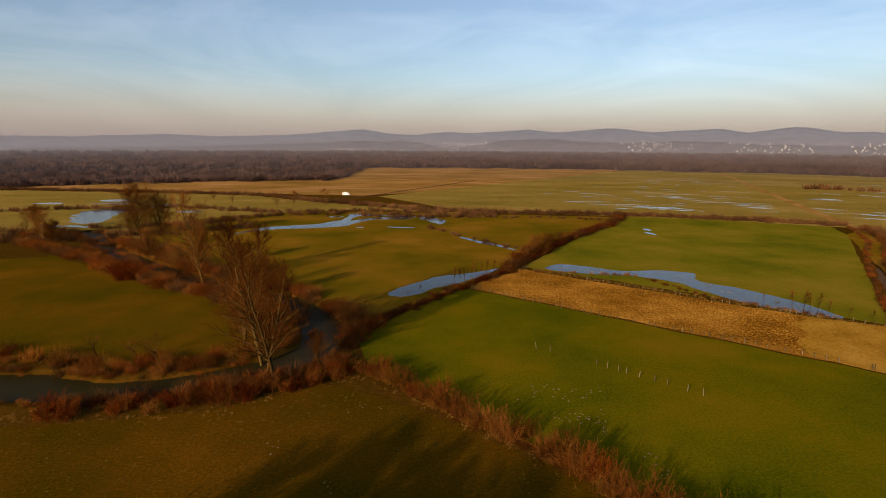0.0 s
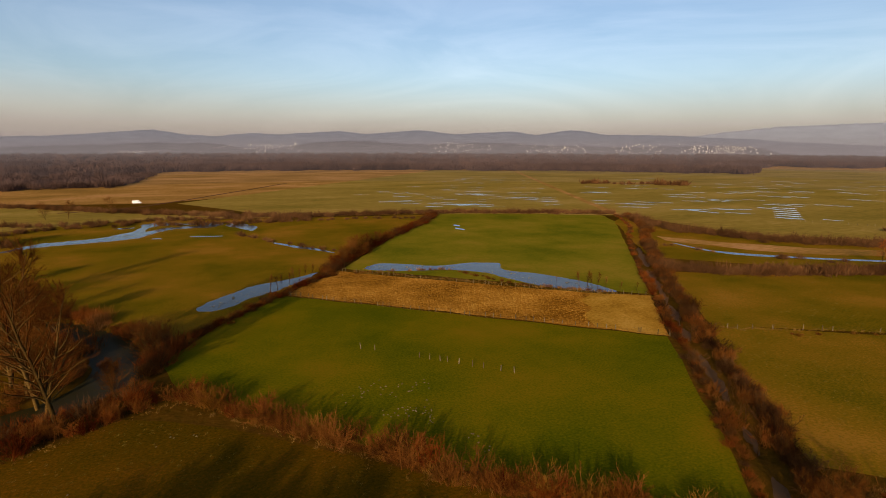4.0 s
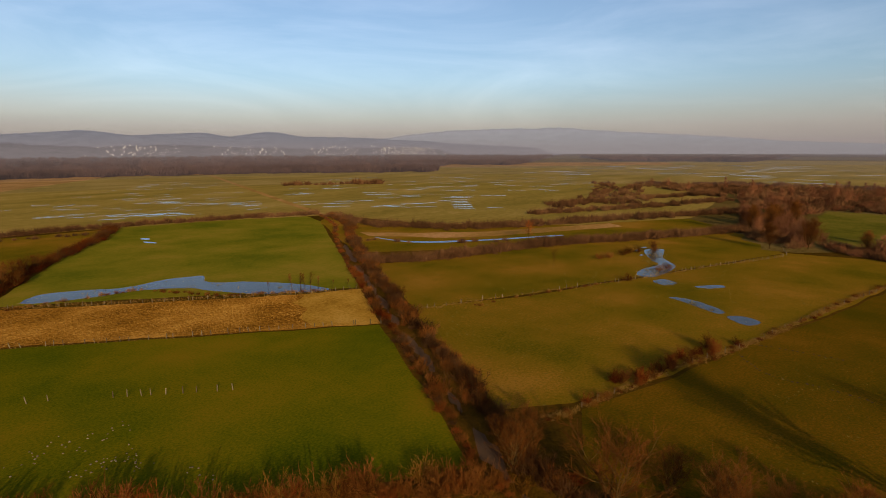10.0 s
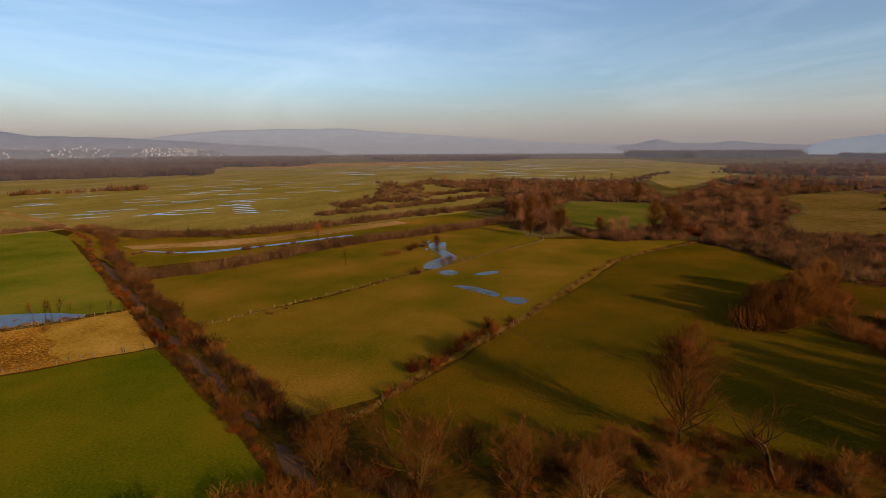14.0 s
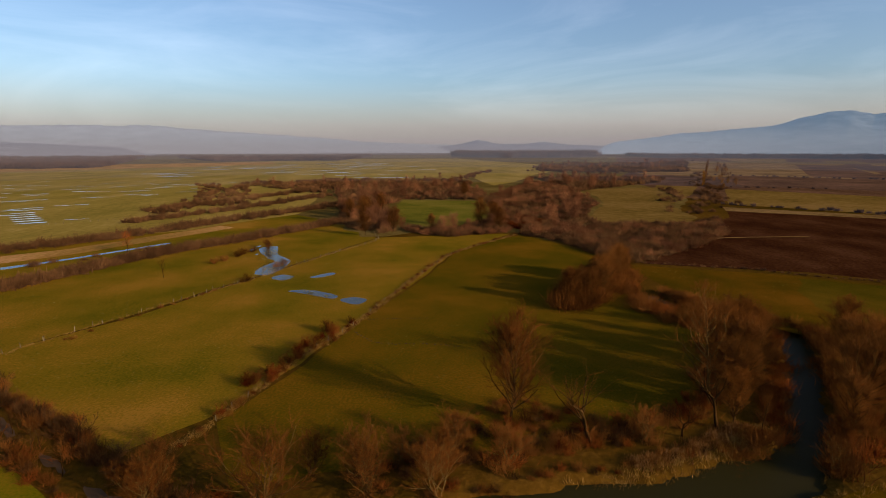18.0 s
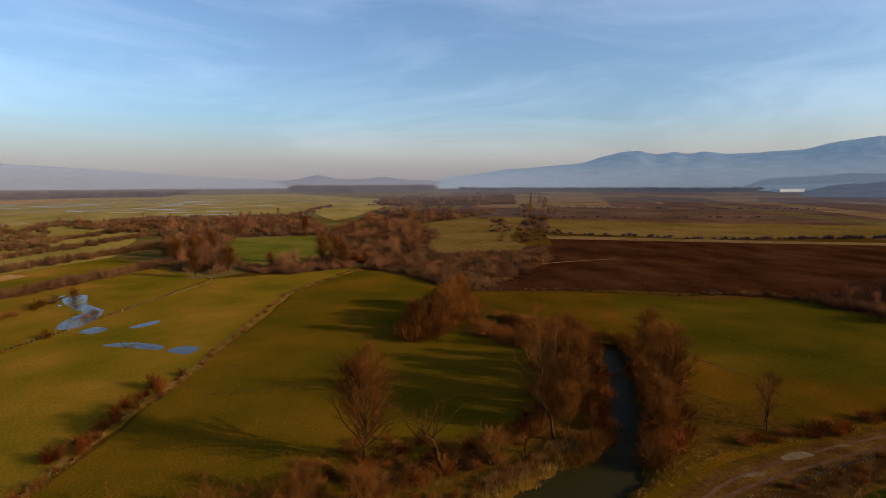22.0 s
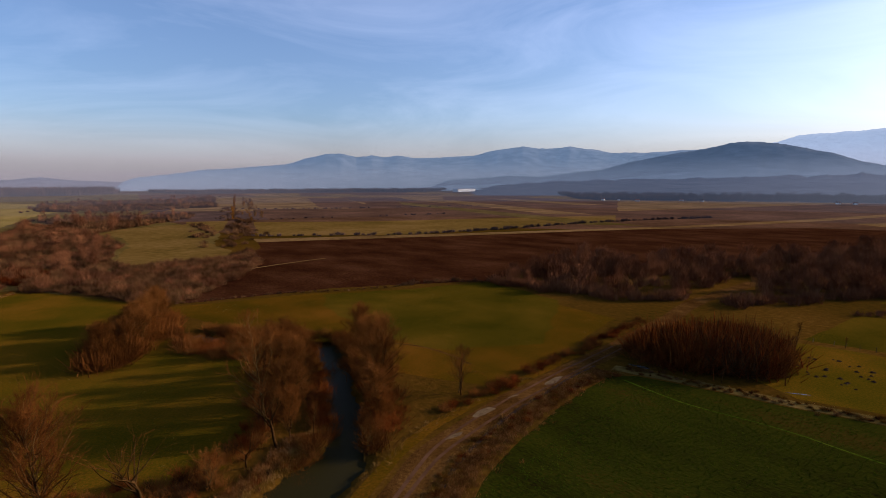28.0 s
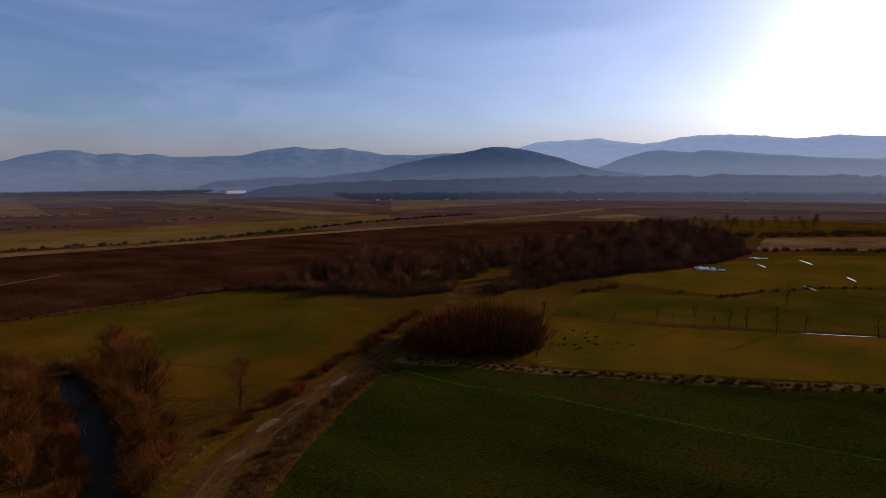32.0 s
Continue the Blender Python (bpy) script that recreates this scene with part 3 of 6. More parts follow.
patch("canal", [(168, 182), (170, 163), (190, 143), (228, 119), (226, 117), (187, 141), (170.5, 155), (166.5, 171)], 0.13, M_FLOOD, "still canal along the reeds", "canal", 1.5, 0.5, True)
patch("pool_pasture", [(169.5, 62), (176, 63), (182, 63), (190, 62), (195, 66), (206, 72), (216, 75.5), (220, 70), (211, 67), (201.5, 64), (193, 58), (187, 56), (177, 55.5), (169.5, 57)], 0.095, M_FLOOD, "blue pool in the pasture", "pool", 0.7, 0.7, True)
patch("pool_gate", [(164.5, 55), (169, 53), (166, 48), (161, 50.3)], 0.1, M_FLOOD, "small pool by the fence", "pool", 0.7, 0.76, True)
patch("pool_long", [(149, 45), (150, 40), (145, 31), (141, 31), (146, 40)], 0.1, M_FLOOD, "narrow pool in the grass", "pool", 0.7, 0.76, True)
patch("pool_small", [(139.5, 28.5), (142.5, 25.5), (140, 21.5), (135.5, 23.5)], 0.1, M_FLOOD, "small pool in the grass", "pool", 0.7, 0.57, True)
patch("pool_thin", [(166, 43), (172, 38), (170, 36), (165, 40)], 0.1, M_FLOOD, "thin pool in the grass", "pool", 0.7, 0.57, True)

# ---- dirt road ----
ROAD = [(34, -8), (42, -28), (50.5, -46), (54.5, -57), (56.8, -73), (58, -92), (58.5, -122), (60, -157), (62, -186), (58, -240)]
ribbon("road", ROAD, 5.6, 0.10, M_DIRT, "rutted dirt road with puddles", "road", wob=0.3, vary=0.15)

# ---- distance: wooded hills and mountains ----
# the second and third colours are haze, painted into the slopes as glow
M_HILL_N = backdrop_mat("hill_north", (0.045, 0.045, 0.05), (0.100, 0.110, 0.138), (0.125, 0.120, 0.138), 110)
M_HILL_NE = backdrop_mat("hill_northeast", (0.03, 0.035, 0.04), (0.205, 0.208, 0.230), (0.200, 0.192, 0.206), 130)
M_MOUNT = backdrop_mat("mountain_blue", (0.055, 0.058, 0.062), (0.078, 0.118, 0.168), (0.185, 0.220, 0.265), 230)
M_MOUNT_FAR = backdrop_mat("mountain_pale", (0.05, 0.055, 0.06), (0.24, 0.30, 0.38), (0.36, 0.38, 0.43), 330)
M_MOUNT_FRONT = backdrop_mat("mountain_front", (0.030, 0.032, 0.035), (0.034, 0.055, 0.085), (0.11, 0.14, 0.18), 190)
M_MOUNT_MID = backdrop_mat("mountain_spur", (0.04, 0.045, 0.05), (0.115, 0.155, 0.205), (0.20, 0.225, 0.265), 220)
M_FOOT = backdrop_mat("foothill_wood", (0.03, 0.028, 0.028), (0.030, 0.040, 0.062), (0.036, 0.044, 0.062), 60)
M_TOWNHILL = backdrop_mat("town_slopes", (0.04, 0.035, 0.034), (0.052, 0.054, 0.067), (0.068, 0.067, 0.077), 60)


def ridge(name, prof, radius, material, label, depth=700.0, rough=0.10, seed=0.0, base_el=-1.0):
    """A range of hills: its crest by (bearing, degrees above eye level), with foothill spurs."""
    az = np.arange(prof[0][0], prof[-1][0] + 0.01, 0.2)
    el = np.interp(az, [p[0] for p in prof], [p[1] for p in prof])
    verts, rows = [], 15
    for a, e in zip(az, el):
        end = min(a - az[0], az[-1] - a, 3.0) / 3.0
        crest = (40 + radius * math.tan(radians(e))) * end * end * (3 - 2 * end)
        fine = rough * min(1.0, 3 * end) * max(crest, 20) * (noise.noise(Vector((a * 0.55, seed, 0))) * 0.6 + noise.noise(Vector((a * 2.1, seed, 4))) * 0.35 + noise.noise(Vector((a * 4.3, seed, 8))) * 0.06) + 4.5 * min(1.0, 3 * end) * (noise.noise(Vector((a * 3.7, seed, 2))) + 0.7 * noise.noise(Vector((a * 9.1, seed, 6))))
        for j in range(rows):
            s = j / (rows - 2)
            r = radius - depth * (1 - s)
            bump = (noise.noise(Vector((a * 0.8, s * 1.0, seed + 9))) * 0.5 + noise.noise(Vector((a * 2.4, s * 1.6, seed + 5))) * 0.35) * math.sin(math.pi * min(s, 1))
            z = max(crest, 0.5) * (s ** 1.3 + 0.03 * bump) + fine * s ** 5 if s <= 1 else crest * 0.6
            z = min(z, crest + fine) - (3 if j == 0 else 0)
            verts.append((r * math.sin(radians(a)), r * math.cos(radians(a)), z))
    n = len(az)
    faces = [(i * rows + j, (i + 1) * rows + j, (i + 1) * rows + j + 1, i * rows + j + 1) for i in range(n - 1) for j in range(rows - 1)]
    me = mesh(name, verts, faces, material, True)
    thing(name, me, label, "hills", kind="structure")
    return az, radius - depth * (1 - np.arange(rows - 1) / (rows - 2)), np.array(verts)[:, 2].reshape(n, rows)[:, :-1]


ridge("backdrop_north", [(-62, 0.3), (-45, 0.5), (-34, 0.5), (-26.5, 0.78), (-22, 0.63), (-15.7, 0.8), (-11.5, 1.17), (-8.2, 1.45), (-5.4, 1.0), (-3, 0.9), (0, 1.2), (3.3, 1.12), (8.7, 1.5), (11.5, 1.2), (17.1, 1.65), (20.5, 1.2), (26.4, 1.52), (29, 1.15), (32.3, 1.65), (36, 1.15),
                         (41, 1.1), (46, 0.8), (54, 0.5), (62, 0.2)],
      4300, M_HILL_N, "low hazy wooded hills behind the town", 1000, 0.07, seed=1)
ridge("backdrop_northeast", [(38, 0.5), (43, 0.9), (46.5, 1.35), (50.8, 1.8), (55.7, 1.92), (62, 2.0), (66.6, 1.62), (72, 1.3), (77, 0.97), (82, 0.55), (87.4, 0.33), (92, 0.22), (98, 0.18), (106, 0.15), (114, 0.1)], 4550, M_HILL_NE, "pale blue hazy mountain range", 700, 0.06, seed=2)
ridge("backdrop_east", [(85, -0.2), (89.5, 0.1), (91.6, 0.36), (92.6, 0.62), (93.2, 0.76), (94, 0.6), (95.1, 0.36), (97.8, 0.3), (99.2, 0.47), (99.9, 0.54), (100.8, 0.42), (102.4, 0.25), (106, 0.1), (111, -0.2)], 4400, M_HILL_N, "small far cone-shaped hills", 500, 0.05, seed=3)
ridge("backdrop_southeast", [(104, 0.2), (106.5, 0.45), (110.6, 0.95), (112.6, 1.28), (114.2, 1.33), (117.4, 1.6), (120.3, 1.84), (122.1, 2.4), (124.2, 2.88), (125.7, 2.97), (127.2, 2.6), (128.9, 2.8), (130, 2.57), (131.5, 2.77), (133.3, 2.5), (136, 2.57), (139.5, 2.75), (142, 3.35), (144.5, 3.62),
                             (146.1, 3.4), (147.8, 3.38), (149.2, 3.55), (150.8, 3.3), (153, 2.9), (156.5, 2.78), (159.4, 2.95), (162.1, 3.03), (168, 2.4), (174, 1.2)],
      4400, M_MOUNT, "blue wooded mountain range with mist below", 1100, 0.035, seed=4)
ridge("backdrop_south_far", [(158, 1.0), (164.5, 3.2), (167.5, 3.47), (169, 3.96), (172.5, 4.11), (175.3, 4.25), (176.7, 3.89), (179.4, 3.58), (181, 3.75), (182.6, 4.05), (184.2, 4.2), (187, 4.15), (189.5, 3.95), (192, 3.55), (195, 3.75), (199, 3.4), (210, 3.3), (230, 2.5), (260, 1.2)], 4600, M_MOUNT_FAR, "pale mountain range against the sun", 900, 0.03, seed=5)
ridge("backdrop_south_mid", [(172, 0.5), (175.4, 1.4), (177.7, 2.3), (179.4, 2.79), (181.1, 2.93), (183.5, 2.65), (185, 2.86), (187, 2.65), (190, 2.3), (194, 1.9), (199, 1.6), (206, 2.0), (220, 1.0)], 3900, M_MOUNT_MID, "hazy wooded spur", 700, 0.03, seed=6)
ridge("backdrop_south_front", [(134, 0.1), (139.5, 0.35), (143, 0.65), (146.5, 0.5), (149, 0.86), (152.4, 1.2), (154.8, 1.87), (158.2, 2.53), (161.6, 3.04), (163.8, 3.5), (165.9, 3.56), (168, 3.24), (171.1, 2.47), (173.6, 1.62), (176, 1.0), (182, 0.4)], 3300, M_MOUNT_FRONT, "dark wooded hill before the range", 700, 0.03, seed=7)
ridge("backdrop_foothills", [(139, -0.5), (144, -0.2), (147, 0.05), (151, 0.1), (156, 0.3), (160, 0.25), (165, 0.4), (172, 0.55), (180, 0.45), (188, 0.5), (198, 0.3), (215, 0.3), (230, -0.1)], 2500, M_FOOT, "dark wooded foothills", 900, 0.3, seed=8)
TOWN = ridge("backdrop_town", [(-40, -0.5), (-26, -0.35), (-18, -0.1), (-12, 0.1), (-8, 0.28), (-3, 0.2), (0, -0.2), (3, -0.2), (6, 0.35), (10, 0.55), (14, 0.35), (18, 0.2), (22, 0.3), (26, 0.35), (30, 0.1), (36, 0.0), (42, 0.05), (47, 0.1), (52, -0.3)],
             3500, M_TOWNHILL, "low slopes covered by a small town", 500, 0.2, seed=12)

# glowing shells that stand in for the haze of the wide valley, thicker with distance
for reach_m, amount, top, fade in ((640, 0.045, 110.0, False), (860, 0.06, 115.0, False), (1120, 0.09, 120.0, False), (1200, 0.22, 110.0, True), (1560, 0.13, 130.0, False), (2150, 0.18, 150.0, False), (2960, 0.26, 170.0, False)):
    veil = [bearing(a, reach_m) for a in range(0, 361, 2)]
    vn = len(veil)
    thing("backdrop_mist", mesh("mist", [(x, y, -2) for x, y in veil] + [(x, y, top) for x, y in veil], [(i, i + 1, vn + i + 1, vn + i) for i in range(vn - 1)], mist_mat("haze_glow", amount, top, fade)),
          "glowing see-through veil standing in for thin winter haze in the valley", "mist", kind="structure")

# ---- plants: bare winter trees and bushes ----
M_TWIG_RED = mat("red_twigs", [(0.043, 0.008, 0.0016), (0.074, 0.014, 0.0029), (0.105, 0.025, 0.0047), (0.139, 0.042, 0.0086)], 0.5, 3.0, rand=0.25)
M_TWIG_BROWN = mat("brown_twigs", [(0.049, 0.016, 0.0032), (0.076, 0.025, 0.0051), (0.108, 0.037, 0.0076), (0.144, 0.054, 0.0118)], 0.5, 3.0, rand=0.25)
M_TWIG_DEEP = mat("deep_brown_twigs", [(0.030, 0.013, 0.0045), (0.046, 0.020, 0.0070), (0.066, 0.030, 0.0105), (0.092, 0.044, 0.0160)], 0.5, 3.0, rand=0.25)
M_TWIG_TAN = mat("tan_twigs", [(0.068, 0.027, 0.0034), (0.101, 0.040, 0.0056), (0.135, 0.058, 0.0089), (0.169, 0.078, 0.0141)], 0.5, 3.0, rand=0.2)
M_TWIG_DARK = mat("dark_twigs", [(0.062, 0.022, 0.0095), (0.095, 0.036, 0.0150), (0.134, 0.052, 0.0215), (0.178, 0.076, 0.0320)], 0.05, 2.0, island=0.1)
# greyer and bluer than the near twigs: distance haze is in the colour
M_TWIG_HAZED = mat("hazed_twigs", [(0.044, 0.026, 0.021), (0.052, 0.031, 0.025), (0.060, 0.036, 0.030), (0.070, 0.043, 0.036)], 0.004, 0.1, fine=0.2)
M_SCRUB = mat("scrub_twigs", [(0.042, 0.020, 0.0075), (0.066, 0.029, 0.0115), (0.092, 0.043, 0.0165), (0.124, 0.064, 0.0255)], 0.02, 0.5, island=0.1)
M_BARK = mat("grey_bark", [(0.021, 0.009, 0.0025), (0.033, 0.016, 0.0043), (0.049, 0.023, 0.0065), (0.077, 0.040, 0.0115)], 0.6, 6.0, rand=0.15, bump=0.02)
M_BARK_PALE = mat("pale_bark", [(0.042, 0.023, 0.0058), (0.064, 0.035, 0.0094), (0.087, 0.050, 0.0137), (0.115, 0.069, 0.0202)], 0.6, 6.0, rand=0.15, bump=0.02)
M_STRAW = mat("dry_grass", [(0.083, 0.040, 0.0071), (0.124, 0.064, 0.0125), (0.166, 0.089, 0.0201), (0.213, 0.124, 0.0357)], 0.3, 2.0, island=0.15)


def unit(v):
    return v / (np.linalg.norm(v) + 1e-9)


def tilt(d, angle, spin):
    """The direction d leaned by an angle, at a given turn round it."""
    a = unit(np.cross(d, (0.3, 0.9, 0.1)))
    b = np.cross(d, a)
    return unit(d * math.cos(angle) + (a * math.cos(spin) + b * math.sin(spin)) * math.sin(angle))


def limb(rng, segs, p, d, length, r0, r1, n, bend, lift):
    pts = [p]
    for i in range(n):
        d = unit(d + rng.normal(0, bend, 3) + np.array((0, 0, lift)))
        q = p + d * (length / n)
        ra, rb = r0 + (r1 - r0) * i / n, r0 + (r1 - r0) * (i + 1) / n
        segs.append((p, q, ra, rb))
        p = q
        pts.append(p)
    return pts, d


def grow_tree(seed, h, limbs=13, spread=0.75, low=0.25, subs=6, twigs=5, lean=0.04, reach=0.36, trunks=1, stout=1.0, lift=0.10, fork=0.45):
    """Segments of a bare tree: the trunk with its limbs, and the crown of branches and twigs."""
    rng = np.random.default_rng(seed)
    wood, crown = [], []
    for k in range(trunks):
        d0 = tilt(np.array((0, 0, 1.0)), 0.05 + (fork if trunks > 1 else 0), rng.uniform(0, 6.28))
        pts, _ = limb(rng, wood, np.array((0, 0, -0.2)) + (rng.normal(0, 0.2, 3) * (1, 1, 0) if trunks > 1 else 0), d0, h * rng.uniform(0.82, 0.92), h * 0.017 * stout / trunks ** 0.4, h * 0.003, 7, 0.07 + lean, 0.05)
        pts = np.array(pts)
        for i in range(limbs // trunks):
            s = low + (0.97 - low) * (i + rng.uniform(0, 1)) / (limbs // trunks)
            j = s * 7
            b = pts[int(j)] + (pts[min(int(j) + 1, 7)] - pts[int(j)]) * (j % 1)
            ln = h * reach * (0.72 + 0.42 * math.sin(math.pi * s) - 0.36 * s) * rng.uniform(0.7, 1.25)
            d = tilt(np.array((0, 0, 1.0)), spread * rng.uniform(0.75, 1.2) * (1.1 - 0.4 * s), rng.uniform(0, 6.28))
            lp, ld = limb(rng, wood if ln > 0.2 * h else crown, b, d, ln, h * 0.0075 * stout * (1.2 - s), h * 0.0025, 4, 0.16, lift)
            for q in range(subs):
                f = rng.uniform(0.25, 1.0) * 4
                bp = lp[int(min(f, 3.99))] + (lp[min(int(f) + 1, 4)] - lp[int(min(f, 3.99))]) * (f % 1)
                sd = tilt(unit(ld + (0, 0, 0.3)), rng.uniform(0.4, 0.9), rng.uniform(0, 6.28))
                sp, sdd = limb(rng, crown, bp, sd, ln * rng.uniform(0.3, 0.5), h * 0.0014, h * 0.0008, 2, 0.2, 0.05)
                for w in range(twigs):
                    e = rng.uniform(0.2, 1.0) * 2
                    tp = sp[int(min(e, 1.99))] + (sp[min(int(e) + 1, 2)] - sp[int(min(e, 1.99))]) * (e % 1)
                    td = tilt(unit(sdd + (0, 0, 0.25)), rng.uniform(0.3, 0.85), rng.uniform(0, 6.28))
                    crown.append((tp, tp + td * ln * rng.uniform(0.14, 0.28), max(h * 0.0007, 0.009), 0))
    top = h / max(seg[1][2] for seg in wood + crown)
    return [[(a * top, b * top, r0, r1) for a, b, r0, r1 in group] for group in (wood, crown)]


def grow_bush(seed, h, stems=18, spread=0.75, subs=4, twigs=4, thick=0.022):
    rng = np.random.default_rng(seed)
    segs = []
    for i in range(stems):
        base = np.array((*(rng.normal(0, 0.16 * h, 2)), -0.1))
        d = tilt(np.array((0, 0, 1.0)), spread * rng.uniform(0.1, 1.0), rng.uniform(0, 6.28))
        ln = h * rng.uniform(0.6, 1.0)
        sp, sd = limb(rng, segs, base, d, ln, thick * 1.5, thick * 0.7, 3, 0.12, 0.06)
        for j in range(subs):
            e = rng.uniform(0.15, 1.0) * 3
            bp = sp[int(min(e, 2.99))] + (sp[min(int(e) + 1, 3)] - sp[int(min(e, 2.99))]) * (e % 1)
            bd = tilt(sd, rng.uniform(0.3, 0.75), rng.uniform(0, 6.28))
            bl = ln * rng.uniform(0.25, 0.45)
            segs.append((bp, bp + bd * bl, thick, thick * 0.5))
            for w in range(twigs):
                tp = bp + bd * bl * rng.uniform(0.2, 1.0)
                segs.append((tp, tp + tilt(bd, rng.uniform(0.3, 0.8), rng.uniform(0, 6.28)) * bl * rng.uniform(0.4, 0.8), thick * 0.7, 0))
    return segs


def segs_to_arrays(segs):
    """Three-sided tapered rods; those that end in a point have three faces, the others six."""
    p0 = np.array([s[0] for s in segs], float)
    p1 = np.array([s[1] for s in segs], float)
    r0 = np.array([s[2] for s in segs], float)
    r1 = np.array([s[3] for s in segs], float)
    d = p1 - p0
    d /= np.linalg.norm(d, axis=1)[:, None] + 1e-9
    a = np.cross(d, np.array((0.31, 0.87, 0.19)))
    a /= np.linalg.norm(a, axis=1)[:, None] + 1e-9
    b = np.cross(d, a)
    ring = [a * math.cos(t) + b * math.sin(t) for t in (0, 2.0944, 4.18879)]
    n = len(segs)
    verts = np.concatenate([p0 + c * r0[:, None] for c in ring] + [p1 + c * r1[:, None] for c in ring])
    i = np.arange(n)
    faces = []
    full = i[r1 > 0]
    for k in range(3):
        m = (k + 1) % 3
        faces.append(np.stack([i + k * n, i + m * n, i + (3 + k) * n], 1))
        faces.append(np.stack([full + m * n, full + (3 + m) * n, full + (3 + k) * n], 1))
    return verts, np.concatenate(faces)


def seg_mesh(name, segs, material):
    v, f = segs_to_arrays(segs)
    return big_mesh(name, v, f, material)


def scatter(name, protos, places, material, label, category="scrub"):
    """Many plants joined into one mesh; places: (x, y, z, scale, turn, which)."""
    vs, fs, off = [], [], 0
    for x, y, z, s, a, w in places:
        v, f = protos[int(w) % len(protos)]
        c, q = math.cos(a) * s, math.sin(a) * s
        vs.append(np.stack([v[:, 0] * c - v[:, 1] * q + x, v[:, 0] * q + v[:, 1] * c + y, v[:, 2] * s + z], 1))
        fs.append(f + off)
        off += len(v)
    return thing(name, big_mesh(name, np.concatenate(vs), np.concatenate(fs), material), label, category, kind="stuff")


def far_bush(seed, n=46, thick=0.075, spread=0.95):
    """A small twiggy dome, one metre high, for plants seen from afar."""
    rng = np.random.default_rng(seed)
    segs = []
    for i in range(n):
        d = tilt(np.array((0, 0, 1.0)), spread * rng.uniform(0, 1) ** 0.7, rng.uniform(0, 6.28))
        base = np.array((*(rng.normal(0, 0.25, 2)), -0.05)) + d * rng.uniform(0.0, 0.35)
        segs.append((base, base + d * rng.uniform(0.35, 0.75), thick * rng.uniform(0.6, 1.2), 0))
    return segs_to_arrays(segs)


def far_tree(seed, n=60, thick=0.022, width=0.30, low=0.3):
    """A twiggy bare tree, one metre high, for woods seen from afar."""
    rng = np.random.default_rng(seed)
    segs = [(np.array((0, 0, -0.02)), np.array((rng.normal(0, 0.02), rng.normal(0, 0.02), 0.55)), 0.022, 0.014),
            (np.array((0, 0, 0.5)), np.array((rng.normal(0, 0.05), rng.normal(0, 0.05), 0.95)), 0.014, 0)]
    for i in range(n):
        z = rng.uniform(low, 0.85)
        d = tilt(np.array((0, 0, 1.0)), rng.uniform(0.3, 1.0), rng.uniform(0, 6.28))
        base = np.array((*(rng.normal(0, width * 0.35, 2)), z - 0.1))
        segs.append((base, base + d * rng.uniform(0.14, 0.30), thick * rng.uniform(0.6, 1.3), 0))
    return segs_to_arrays(segs)


FAR_BUSH = [far_bush(s) for s in range(5)]
FAR_TREE = [far_tree(50 + s) for s in range(5)]
MID_BUSH = [far_bush(20 + s, 95, 0.026) for s in range(5)]
NEAR_BUSH = [far_bush(40 + s, 160, 0.014, 1.05) for s in range(5)]
MID_TREE = [far_tree(70 + s, 240, 0.010, 0.36, 0.15) for s in range(5)]

POPLAR = [(v * (0.42, 0.42, 1.0), f) for v, f in (far_tree(85 + s, 260, 0.007, 0.22, 0.12) for s in range(5))]

# near bushes: a few shapes, shared by all their copies
BUSH = {}
for key, material, spread, stems in (("red", M_TWIG_RED, 0.8, 34), ("brown", M_TWIG_BROWN, 0.95, 30), ("tan", M_TWIG_TAN, 0.95, 26), ("deep", M_TWIG_DEEP, 0.9, 30)):
    BUSH[key] = [seg_mesh("bush", grow_bush(100 + 7 * k + len(key), 1.0, stems, spread, 5, 5, 0.0075), material) for k in range(4)]
BUSH_LABEL = {"red": "bare bush with dense reddish-brown twigs", "brown": "bare brown twiggy bush in the hedge", "tan": "pale tan bare bush with upright shoots", "deep": "dark brown bare bush with fine twigs"}
rnd = random.Random(11)


def ground_at(x, y):
    """The height of the ground sheet there."""
    i, j = int(np.searchsorted(gx, x)) - 1, int(np.searchsorted(gy, y)) - 1
    u, v = (x - gx[i]) / (gx[i + 1] - gx[i]), (y - gy[j]) / (gy[j + 1] - gy[j])
    return float((GZ[j, i] * (1 - u) + GZ[j, i + 1] * u) * (1 - v) + (GZ[j + 1, i] * (1 - u) + GZ[j + 1, i + 1] * u) * v)


def bush(x, y, h, key, group, wide=1.0):
    ob = new("bush", BUSH[key][rnd.randrange(4)])
    z = ground_at(x, y) - 0.02 * h
    ob.matrix_basis = pose(x, y, z, 0, 0, rnd.uniform(0, 360)) @ Matrix.Diagonal((h * wide, h * wide, h, 1))
    return tagged(ob, BUSH_LABEL[key], "bush", group)


def along(line, step, jitter, offset=0.0):
    """Uneven places along a line."""
    o = np.array(outline(line, step, 0, True, closed=False))
    d = np.gradient(o, axis=0)
    d /= np.linalg.norm(d, axis=1)[:, None] + 1e-9
    out = []
    for p, q in zip(o, d):
        j = offset + rnd.gauss(0, jitter)
        k = rnd.gauss(0, step * 0.3)
        out.append((p[0] - q[1] * j + q[0] * k, p[1] + q[0] * j + q[1] * k))
    return out


JOINED = {}                            # bushes further off, joined later, hedge by hedge


